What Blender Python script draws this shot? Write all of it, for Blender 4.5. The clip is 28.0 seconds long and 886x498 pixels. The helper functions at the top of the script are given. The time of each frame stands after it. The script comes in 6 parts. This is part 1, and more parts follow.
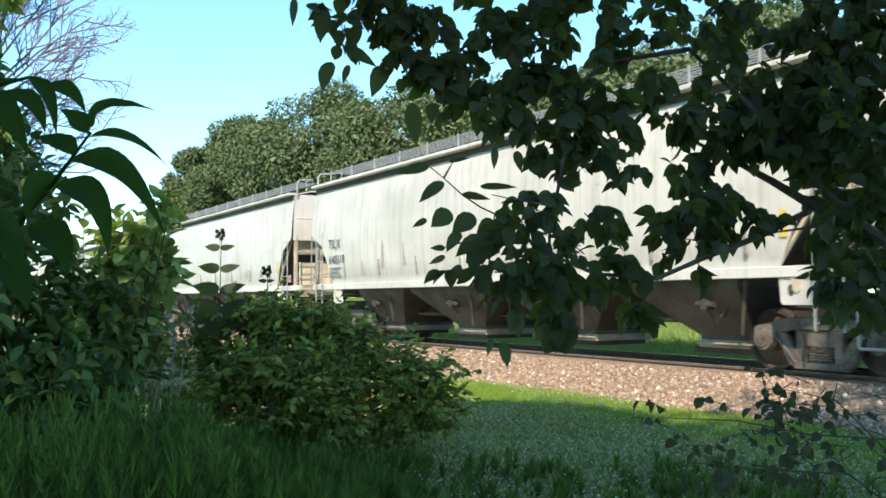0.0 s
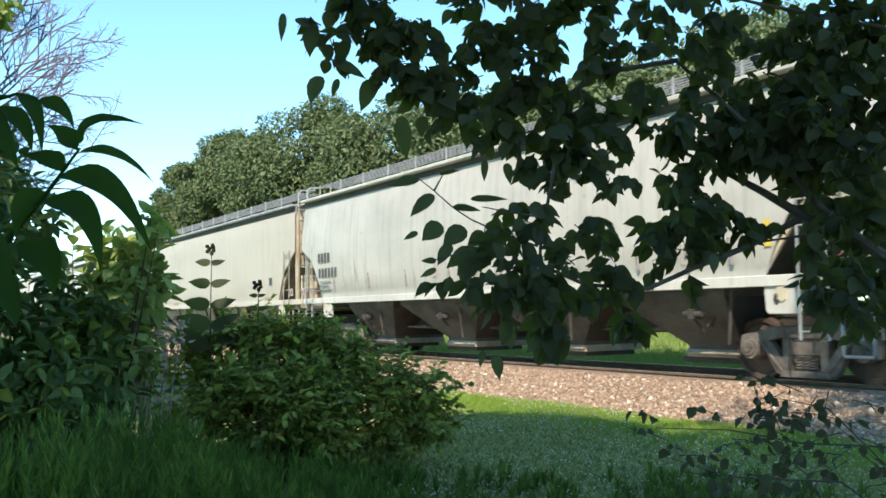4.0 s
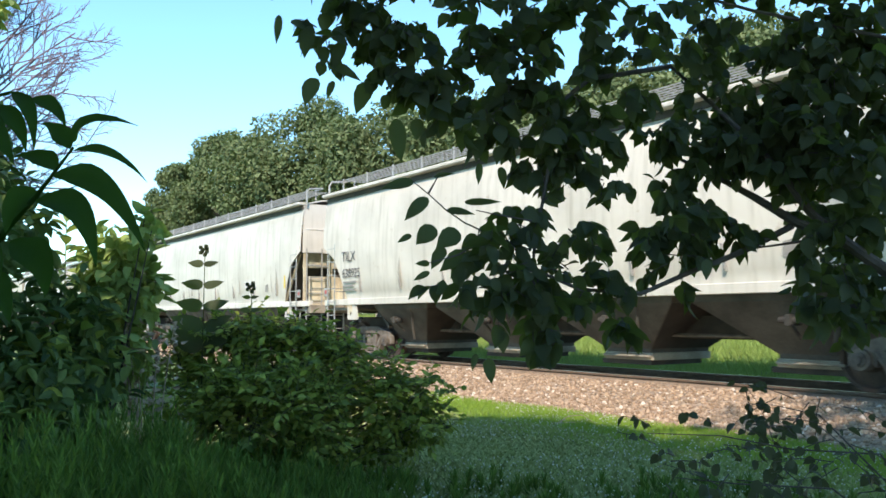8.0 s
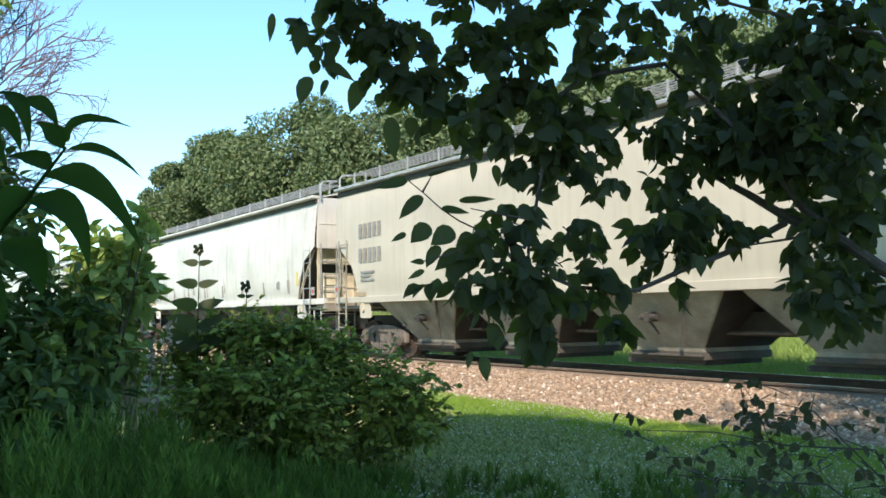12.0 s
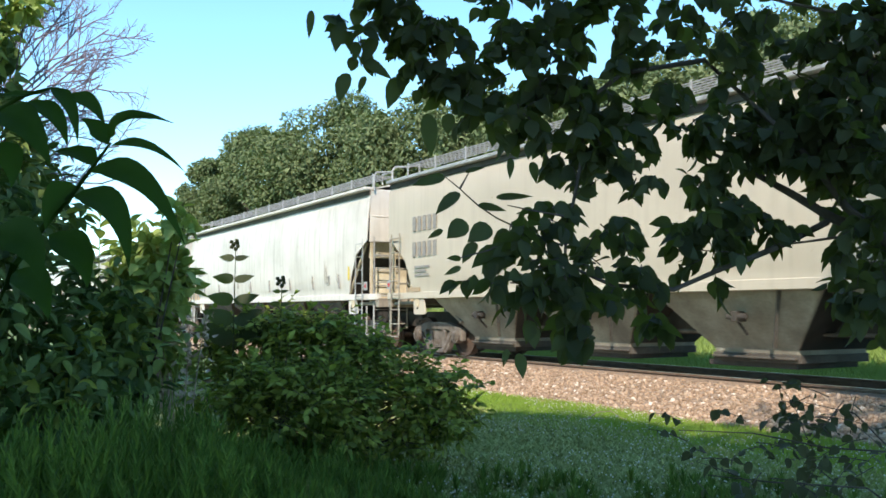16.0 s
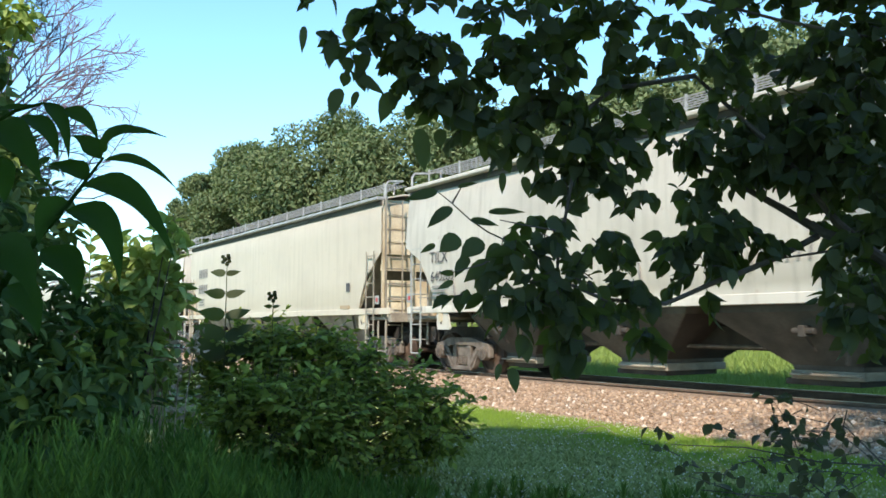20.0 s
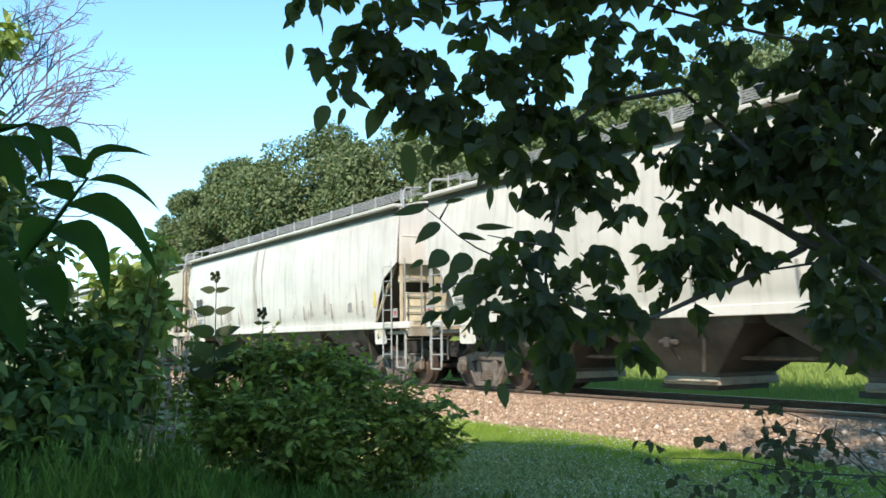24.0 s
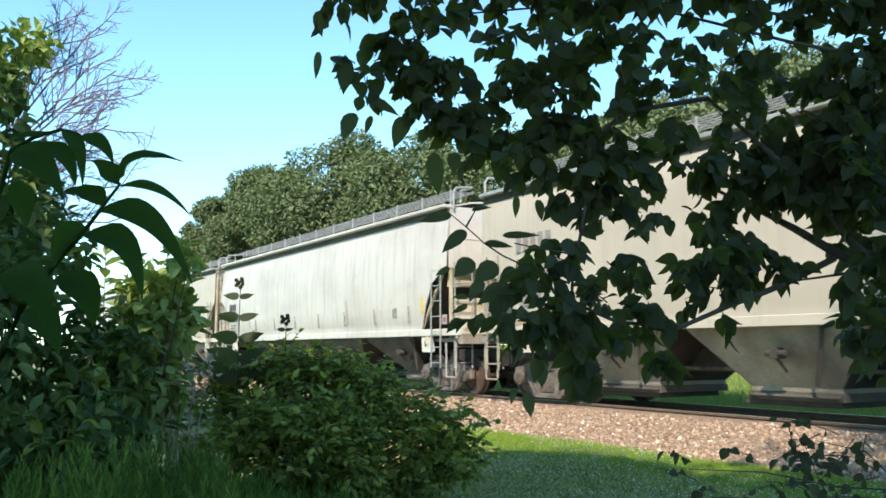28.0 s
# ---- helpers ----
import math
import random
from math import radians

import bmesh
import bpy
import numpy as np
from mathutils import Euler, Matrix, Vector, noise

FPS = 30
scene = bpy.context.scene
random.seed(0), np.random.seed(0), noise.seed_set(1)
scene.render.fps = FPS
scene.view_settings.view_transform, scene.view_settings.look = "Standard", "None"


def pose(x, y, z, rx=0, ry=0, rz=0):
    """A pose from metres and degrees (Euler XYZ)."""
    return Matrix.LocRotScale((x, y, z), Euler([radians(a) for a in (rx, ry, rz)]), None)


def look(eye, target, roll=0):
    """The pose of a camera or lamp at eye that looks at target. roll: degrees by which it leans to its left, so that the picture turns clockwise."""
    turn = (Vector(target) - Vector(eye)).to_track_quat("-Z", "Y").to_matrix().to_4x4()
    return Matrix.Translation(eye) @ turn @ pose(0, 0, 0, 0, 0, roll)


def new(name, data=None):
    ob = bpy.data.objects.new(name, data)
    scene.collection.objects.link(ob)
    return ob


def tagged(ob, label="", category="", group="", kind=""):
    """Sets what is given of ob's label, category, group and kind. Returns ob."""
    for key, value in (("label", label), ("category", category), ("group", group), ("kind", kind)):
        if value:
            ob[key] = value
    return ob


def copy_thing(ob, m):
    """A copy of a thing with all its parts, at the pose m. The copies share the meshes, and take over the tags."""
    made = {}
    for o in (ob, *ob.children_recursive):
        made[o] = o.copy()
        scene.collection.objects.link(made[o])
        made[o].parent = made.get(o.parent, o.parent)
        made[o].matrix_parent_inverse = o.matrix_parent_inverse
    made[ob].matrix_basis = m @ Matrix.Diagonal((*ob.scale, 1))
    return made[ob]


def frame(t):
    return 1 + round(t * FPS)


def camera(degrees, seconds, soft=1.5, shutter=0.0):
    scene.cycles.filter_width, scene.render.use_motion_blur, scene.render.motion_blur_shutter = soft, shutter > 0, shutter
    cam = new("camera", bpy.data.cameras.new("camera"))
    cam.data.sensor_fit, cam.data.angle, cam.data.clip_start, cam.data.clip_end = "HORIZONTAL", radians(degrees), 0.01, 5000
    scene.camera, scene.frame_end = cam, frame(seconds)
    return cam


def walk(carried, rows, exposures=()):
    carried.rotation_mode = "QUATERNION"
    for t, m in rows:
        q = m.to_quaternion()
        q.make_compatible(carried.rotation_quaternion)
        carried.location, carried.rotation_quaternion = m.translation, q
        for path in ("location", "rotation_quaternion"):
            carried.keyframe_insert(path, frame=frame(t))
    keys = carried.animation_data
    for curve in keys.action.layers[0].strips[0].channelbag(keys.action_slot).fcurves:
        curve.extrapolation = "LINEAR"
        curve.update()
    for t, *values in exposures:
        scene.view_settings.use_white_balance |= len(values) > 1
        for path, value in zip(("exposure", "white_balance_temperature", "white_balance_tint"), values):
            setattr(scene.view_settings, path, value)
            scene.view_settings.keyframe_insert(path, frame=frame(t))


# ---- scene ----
cam = camera(54.5, 28.0, soft=1.6, shutter=0.14)
PATH = [
    (0, (0.002, 0.004, 1.450), (-16.802, 10.782, 2.666), -0.03),
    (0.5, (0.001, 0.004, 1.450), (-16.768, 10.838, 2.647), -0.08),
    (1, (0.001, 0.003, 1.451), (-16.749, 10.866, 2.650), -0.10),
    (1.5, (0.001, 0.004, 1.451), (-16.743, 10.872, 2.683), -0.20),
    (2, (0.003, 0.006, 1.451), (-16.704, 10.926, 2.724), -0.37),
    (2.5, (0.002, 0.006, 1.451), (-16.670, 10.973, 2.774), -0.61),
    (3, (0.002, 0.006, 1.452), (-16.676, 10.958, 2.823), -0.72),
    (3.5, (0.002, 0.005, 1.450), (-16.675, 10.952, 2.889), -0.78),
    (5.5, (0.001, 0.003, 1.450), (-16.626, 10.992, 3.112), -0.26),
    (6, (0.002, 0.006, 1.450), (-16.603, 11.032, 3.091), -0.08),
    (6.5, (0.003, 0.008, 1.450), (-16.581, 11.069, 3.072), -0.01),
    (7, (0.002, 0.006, 1.451), (-16.579, 11.069, 3.083), -0.07),
    (7.5, (0.001, 0.005, 1.452), (-16.573, 11.079, 3.083), -0.07),
    (8, (0.002, 0.005, 1.449), (-16.587, 11.064, 3.037), -0.16),
    (8.5, (0.002, 0.004, 1.451), (-16.578, 11.081, 2.999), -0.17),
    (9, (0.003, 0.006, 1.450), (-16.569, 11.100, 2.974), -0.43),
    (9.5, (0.003, 0.008, 1.450), (-16.542, 11.142, 2.965), -0.61),
    (10, (0.002, 0.005, 1.450), (-16.523, 11.168, 2.970), -0.47),
    (10.5, (0.000, 0.002, 1.449), (-16.514, 11.179, 2.984), -0.30),
    (11, (0.003, 0.006, 1.450), (-16.523, 11.167, 2.980), -0.30),
    (11.5, (0.003, 0.007, 1.449), (-16.513, 11.179, 2.992), -0.29),
    (12, (0.002, 0.006, 1.450), (-16.525, 11.164, 2.989), -0.44),
    (12.5, (0.002, 0.006, 1.450), (-16.540, 11.135, 3.026), -0.48),
    (14.5, (-0.002, -0.004, 1.450), (-16.842, 10.681, 2.940), -0.22),
    (15, (-0.002, -0.003, 1.449), (-16.895, 10.600, 2.941), 0.07),
    (15.5, (-0.004, -0.003, 1.450), (-16.939, 10.536, 2.915), 0.16),
    (16, (-0.002, -0.002, 1.449), (-16.950, 10.513, 2.920), 0.14),
    (16.5, (-0.003, -0.004, 1.449), (-16.973, 10.473, 2.953), 0.05),
    (17, (-0.003, -0.004, 1.448), (-16.970, 10.470, 2.993), 0.09),
    (17.5, (-0.003, -0.006, 1.450), (-16.962, 10.480, 3.010), 0.19),
    (18, (-0.003, -0.008, 1.448), (-16.941, 10.505, 3.063), 0.25),
    (18.5, (-0.003, -0.006, 1.451), (-16.895, 10.570, 3.124), 0.28),
    (19, (-0.002, -0.005, 1.450), (-16.855, 10.623, 3.192), 0.12),
    (19.5, (-0.003, -0.006, 1.451), (-16.830, 10.654, 3.243), 0.00),
    (20, (-0.001, -0.005, 1.448), (-16.823, 10.659, 3.264), 0.04),
    (20.5, (-0.002, -0.006, 1.449), (-16.822, 10.656, 3.293), -0.07),
    (21, (-0.001, -0.003, 1.450), (-16.811, 10.666, 3.340), -0.16),
    (21.5, (-0.001, -0.005, 1.449), (-16.810, 10.658, 3.392), -0.35),
    (23.5, (-0.001, -0.004, 1.450), (-16.758, 10.718, 3.517), -0.51),
    (24, (0.001, 0.001, 1.453), (-16.674, 10.835, 3.589), -0.63),
    (24.5, (-0.001, -0.003, 1.450), (-16.627, 10.893, 3.645), -0.88),
    (25, (0.001, -0.002, 1.450), (-16.588, 10.938, 3.715), -1.08),
    (25.5, (-0.001, -0.004, 1.449), (-16.585, 10.934, 3.757), -1.09),
    (26, (-0.003, -0.008, 1.451), (-16.680, 10.783, 3.782), -0.65),
    (26.5, (-0.002, -0.007, 1.451), (-16.793, 10.605, 3.790), -0.33),
    (27, (-0.003, -0.009, 1.450), (-16.845, 10.519, 3.798), -0.19),
    (27.5, (-0.001, -0.005, 1.449), (-16.878, 10.466, 3.796), -0.10),
    (28, (-0.004, -0.009, 1.451), (-16.929, 10.387, 3.783), -0.06),
]
walk(cam, [(t, look(eye, target, roll)) for t, eye, target, roll in PATH], exposures=[(0, 1.23, 6900, 13), (28, 1.23, 6900, 13)])

# ---- world and sun ----
SUN_FROM = Vector((0.72, -0.72, 0.86)).normalized()
world = bpy.data.worlds.new("world")
scene.world = world
world.use_nodes = True
wn = world.node_tree
sky = wn.nodes.new("ShaderNodeTexSky")
sky.sky_type = "NISHITA"
sky.sun_disc = False
sky.sun_elevation = math.asin(SUN_FROM.z)
sky.sun_rotation = math.atan2(SUN_FROM.x, SUN_FROM.y)
sky.air_density, sky.dust_density, sky.ozone_density = 1.0, 0.0, 1.6
wn.nodes["Background"].inputs["Strength"].default_value = 0.15
haze = wn.nodes.new("ShaderNodeMix")
haze.data_type, haze.blend_type = "RGBA", "MULTIPLY"
haze.inputs[0].default_value, haze.inputs[7].default_value = 1.0, (0.63, 0.93, 0.99, 1)
wn.links.new(sky.outputs[0], haze.inputs[6])
wn.links.new(haze.outputs[2], wn.nodes["Background"].inputs["Color"])
sun_data = bpy.data.lights.new("sun", "SUN")
sun_data.energy, sun_data.angle, sun_data.color = 2.75, radians(0.53), (1.0, 0.92, 0.80)
sun = new("sun", sun_data)
sun.matrix_world = look(SUN_FROM * 60, (0, 0, 0))

# ---- materials ----
class Nodes:
    """A node material, built up step by step."""

    def __init__(self, name):
        self.m = bpy.data.materials.new(name)
        self.m.use_nodes = True
        self.t = self.m.node_tree
        self.b = self.t.nodes["Principled BSDF"]
        self.out = self.t.nodes["Material Output"]
        self.co = self.t.nodes.new("ShaderNodeTexCoord").outputs["Object"]

    def node(self, kind, **values):
        n = self.t.nodes.new(kind)
        for key, value in values.items():
            n.inputs[key.replace("_", " ")].default_value = value
        return n

    def link(self, a, b):
        self.t.links.new(a, b)

    def noise(self, scale, detail=4.0, stretch=(1, 1, 1), rough=0.55):
        mp = self.node("ShaderNodeMapping", Scale=stretch)
        self.link(self.co, mp.inputs["Vector"])
        n = self.node("ShaderNodeTexNoise", Scale=scale, Detail=detail, Roughness=rough)
        self.link(mp.outputs[0], n.inputs["Vector"])
        return n.outputs["Fac"]

    def ramp(self, fac, low, high):
        n = self.node("ShaderNodeMapRange")
        n.inputs["From Min"].default_value, n.inputs["From Max"].default_value = low, high
        self.link(fac, n.inputs["Value"])
        return n.outputs[0]

    def times(self, a, k):
        n = self.node("ShaderNodeMath")
        n.operation = "MULTIPLY"
        self.link(a, n.inputs[0])
        if isinstance(k, float):
            n.inputs[1].default_value = k
        else:
            self.link(k, n.inputs[1])
        return n.outputs[0]

    def mix(self, fac, a, b):
        n = self.t.nodes.new("ShaderNodeMix")
        n.data_type = "RGBA"
        for value, socket in ((fac, n.inputs[0]), (a, n.inputs[6]), (b, n.inputs[7])):
            if isinstance(value, float):
                socket.default_value = value
            elif isinstance(value, tuple):
                socket.default_value = (*value, 1)
            else:
                self.link(value, socket)
        return n.outputs[2]

    def random(self):
        return self.t.nodes.new("ShaderNodeObjectInfo").outputs["Random"]

    def island(self):
        return self.t.nodes.new("ShaderNodeNewGeometry").outputs["Random Per Island"]

    def bump(self, fac, strength, distance=0.01):
        n = self.node("ShaderNodeBump", Strength=strength, Distance=distance)
        self.link(fac, n.inputs["Height"])
        self.link(n.outputs[0], self.b.inputs["Normal"])

    def done(self, colour, rough=0.7, metal=0.0):
        if isinstance(colour, tuple):
            self.b.inputs["Base Color"].default_value = (*colour, 1)
        else:
            self.link(colour, self.b.inputs["Base Color"])
        if isinstance(rough, float):
            self.b.inputs["Roughness"].default_value = rough
        else:
            self.link(rough, self.b.inputs["Roughness"])
        self.b.inputs["Metallic"].default_value = metal
        return self.m


def plain(name, a, b, scale=6.0, rough=0.7, metal=0.0, bump=0.2):
    n = Nodes(name)
    big, fine = n.noise(scale), n.noise(scale * 14)
    c = n.mix(n.ramp(big, 0.35, 0.68), a, b)
    c = n.mix(n.times(n.ramp(fine, 0.4, 0.75), 0.35), c, tuple(x * 0.6 for x in b))
    n.bump(fine, bump, 0.004)
    return n.done(c, rough, metal)


def car_paint(name, base, grime, rust, dirt):
    """Weathered paint: run-down streaks, blotches, faint rust along the sheets."""
    n = Nodes(name)
    streak = n.ramp(n.noise(2.2, 5, (3.2, 3.2, 0.22)), 0.5, 0.78)
    thin = n.ramp(n.noise(5.0, 5, (2.0, 2.0, 0.16)), 0.60, 0.82)
    blotch = n.ramp(n.noise(0.5, 6, (1, 1, 1.6)), 0.42, 0.7)
    spots = n.ramp(n.noise(5.0, 8), 0.66, 0.74)
    c = n.mix(n.times(n.random(), 0.28), base, grime)
    c = n.mix(n.times(streak, dirt * 0.75), c, grime)
    c = n.mix(n.times(thin, dirt * 0.38), c, tuple(x * 0.75 for x in grime))
    c = n.mix(n.times(blotch, dirt * 0.55), c, grime)
    c = n.mix(n.times(spots, 0.35), c, rust)
    n.bump(n.noise(1.3, 3), 0.25, 0.03)
    return n.done(c, 0.55)


def leaf_matter(name, dark, light, glow, share=0.35, rough=0.42, island=True):
    """Thin leaf: a waxy upper skin and light that passes through."""
    n = Nodes(name)
    r = n.island() if island else n.random()
    c = n.mix(r, dark, light)
    c = n.mix(n.times(n.ramp(n.noise(30.0, 3), 0.45, 0.8), 0.35), c, tuple(x * 0.7 for x in dark))
    n.done(c, rough)
    n.b.inputs["Specular IOR Level"].default_value = 0.11
    tr = n.t.nodes.new("ShaderNodeBsdfTranslucent")
    n.link(n.mix(r, glow, tuple(x * 0.75 for x in glow)), tr.inputs["Color"])
    ms = n.t.nodes.new("ShaderNodeMixShader")
    ms.inputs[0].default_value = share
    n.link(n.b.outputs[0], ms.inputs[1])
    n.link(tr.outputs[0], ms.inputs[2])
    n.link(ms.outputs[0], n.out.inputs["Surface"])
    return n.m


WHITE = car_paint("white_car_paint", (0.70, 0.66, 0.60), (0.36, 0.33, 0.275), (0.30, 0.17, 0.09), 0.80)
BEIGE = car_paint("beige_car_paint", (0.57, 0.505, 0.405), (0.33, 0.285, 0.225), (0.27, 0.15, 0.08), 0.45)
GREY = car_paint("grey_car_paint", (0.62, 0.59, 0.52), (0.33, 0.31, 0.265), (0.28, 0.16, 0.09), 0.85)
# Sooty bay colour; on the beige cars' gates it stands for shade.
BAY_DIRT_SHADE = plain("sooted_and_shaded_bay_paint", (0.125, 0.110, 0.093), (0.055, 0.048, 0.041), 1.6, 0.85)
BAY_BEIGE = plain("dusty_beige_bay_paint", (0.40, 0.36, 0.29), (0.20, 0.17, 0.135), 1.6, 0.8)
CREAM = plain("cream_end_paint", (0.72, 0.64, 0.47), (0.45, 0.36, 0.24), 1.8, 0.65)
GALV = plain("galvanised_steel", (0.50, 0.49, 0.47), (0.32, 0.31, 0.29), 5.0, 0.5, 0.3)
GRATE = plain("grey_walkway_steel", (0.34, 0.34, 0.33), (0.22, 0.22, 0.21), 5.0, 0.6, 0.2)
CAST = plain("dusty_cast_steel", (0.23, 0.195, 0.165), (0.085, 0.07, 0.06), 5.0, 0.78, 0.1)
BLACK = plain("black_underframe", (0.035, 0.032, 0.03), (0.07, 0.06, 0.05), 4.0, 0.8)
# Near black: the shade on the bays' end slopes, put into the paint.
SLOPE_SHADE = plain("slope_shade_paint", (0.026, 0.023, 0.020), (0.052, 0.045, 0.038), 2.0, 0.85)
WHEEL = plain("rusty_wheel_steel", (0.13, 0.085, 0.062), (0.045, 0.032, 0.027), 3.0, 0.75, 0.2)
TREAD = plain("polished_tread_steel", (0.55, 0.53, 0.50), (0.40, 0.38, 0.36), 5.0, 0.28, 0.9)
RAIL_RUST = plain("rusty_rail_steel", (0.17, 0.115, 0.08), (0.10, 0.07, 0.052), 5.0, 0.8)
TIE_WOOD = plain("creosoted_tie_wood", (0.13, 0.10, 0.075), (0.07, 0.055, 0.045), 4.0, 0.9, 0.0, 0.6)
INK = plain("black_stencil_ink", (0.05, 0.05, 0.055), (0.12, 0.12, 0.12), 9.0, 0.7)
FADED = plain("faded_grey_ink", (0.20, 0.19, 0.18), (0.33, 0.31, 0.28), 9.0, 0.7)
ORANGE = plain("faded_orange_band", (0.44, 0.30, 0.17), (0.38, 0.31, 0.22), 6.0, 0.6)
RED = plain("red_reflector_film", (0.55, 0.03, 0.03), (0.42, 0.03, 0.03), 8.0, 0.4)
YELLOW = plain("yellow_safety_stripe", (0.75, 0.55, 0.05), (0.62, 0.46, 0.10), 8.0, 0.5)
GRIME = plain("dried_grime", (0.50, 0.46, 0.39), (0.37, 0.335, 0.28), 3.0, 0.8)
RUBBER = plain("black_hose_rubber", (0.02, 0.02, 0.02), (0.04, 0.04, 0.04), 8.0, 0.6)

LEAF_TREE = leaf_matter("broad_leaf", (0.026, 0.031, 0.023), (0.070, 0.080, 0.048), (0.24, 0.33, 0.04), 0.30, 0.55)
LEAF_ONE = leaf_matter("single_broad_leaf", (0.026, 0.031, 0.023), (0.070, 0.080, 0.048), (0.24, 0.33, 0.04), 0.30, 0.55, island=False)
LEAF_LONG = leaf_matter("long_leaf", (0.014, 0.032, 0.008), (0.024, 0.052, 0.011), (0.08, 0.21, 0.015), 0.42, 0.6, island=False)
LEAF_BUSH = leaf_matter("bush_leaf", (0.060, 0.098, 0.025), (0.42, 0.46, 0.095), (0.26, 0.40, 0.05), 0.34)
LEAF_PALE = leaf_matter("pale_shrub_leaf", (0.19, 0.27, 0.075), (0.42, 0.52, 0.18), (0.40, 0.52, 0.08), 0.35)
LEAF_SHOOT = leaf_matter("pale_shoot_leaf", (0.14, 0.22, 0.07), (0.32, 0.42, 0.16), (0.40, 0.52, 0.10), 0.35, island=False)
LEAF_DARK = leaf_matter("dark_shrub_leaf", (0.022, 0.048, 0.018), (0.18, 0.245, 0.08), (0.12, 0.23, 0.04), 0.28)
LEAF_RED = leaf_matter("red_tinged_leaf", (0.034, 0.050, 0.030), (0.070, 0.078, 0.042), (0.17, 0.17, 0.06), 0.28)
LEAF_FAR = leaf_matter("woodland_leaf", (0.060, 0.092, 0.040), (0.215, 0.255, 0.122), (0.16, 0.23, 0.04), 0.2, 0.55)
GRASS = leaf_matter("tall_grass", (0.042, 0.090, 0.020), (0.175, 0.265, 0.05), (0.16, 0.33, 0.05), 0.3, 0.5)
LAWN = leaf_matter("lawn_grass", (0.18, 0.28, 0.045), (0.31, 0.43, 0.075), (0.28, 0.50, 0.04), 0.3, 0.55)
CLOVER = leaf_matter("clover_leaf", (0.28, 0.31, 0.105), (0.52, 0.53, 0.24), (0.10, 0.22, 0.05), 0.25, 0.5)
VERGE = leaf_matter("verge_grass_blade", (0.23, 0.33, 0.085), (0.38, 0.48, 0.155), (0.34, 0.50, 0.08), 0.3, 0.55)
PETAL = leaf_matter("clover_petal", (0.50, 0.50, 0.38), (0.70, 0.70, 0.56), (0.5, 0.5, 0.42), 0.2, 0.7)
BARK = plain("grey_brown_bark", (0.105, 0.082, 0.070), (0.058, 0.045, 0.038), 12.0, 0.9, 0.0, 0.8)
HUSK = plain("bleached_dead_stalk", (0.52, 0.40, 0.28), (0.26, 0.19, 0.13), 14.0, 0.9)
DRY = plain("dry_grey_twig", (0.25, 0.20, 0.25), (0.16, 0.13, 0.17), 14.0, 0.9)


def ground_matter():
    n = Nodes("soil_and_turf")
    patch, fine = n.noise(0.6, 6), n.noise(30.0, 5)
    c = n.mix(n.ramp(patch, 0.35, 0.65), (0.11, 0.165, 0.045), (0.16, 0.22, 0.07))
    c = n.mix(n.ramp(fine, 0.45, 0.75), c, (0.05, 0.085, 0.025))
    n.bump(fine, 0.6, 0.05)
    return n.done(c, 0.95)


def stone_matter(name, island):
    n = Nodes(name)
    fine = n.noise(40.0, 5)
    if island:
        r = n.island()
        c = n.mix(r, (0.22, 0.145, 0.092), (0.50, 0.355, 0.245))
        c = n.mix(n.times(n.ramp(r, 0.93, 0.96), 0.6), c, (0.72, 0.64, 0.56))
    else:
        v = n.node("ShaderNodeTexVoronoi", Scale=22.0)
        n.link(n.co, v.inputs["Vector"])
        g = n.node("ShaderNodeSeparateColor")
        n.link(v.outputs["Color"], g.inputs[0])
        c = n.mix(g.outputs[0], (0.22, 0.15, 0.10), (0.44, 0.32, 0.225))
        n.bump(v.outputs["Distance"], 0.8, 0.03)
    c = n.mix(n.times(n.ramp(fine, 0.5, 0.8), 0.4), c, (0.16, 0.11, 0.085))
    return n.done(c, 0.9)


SOIL = ground_matter()
STONE = stone_matter("ballast_stone", True)
BED = stone_matter("ballast_bed", False)


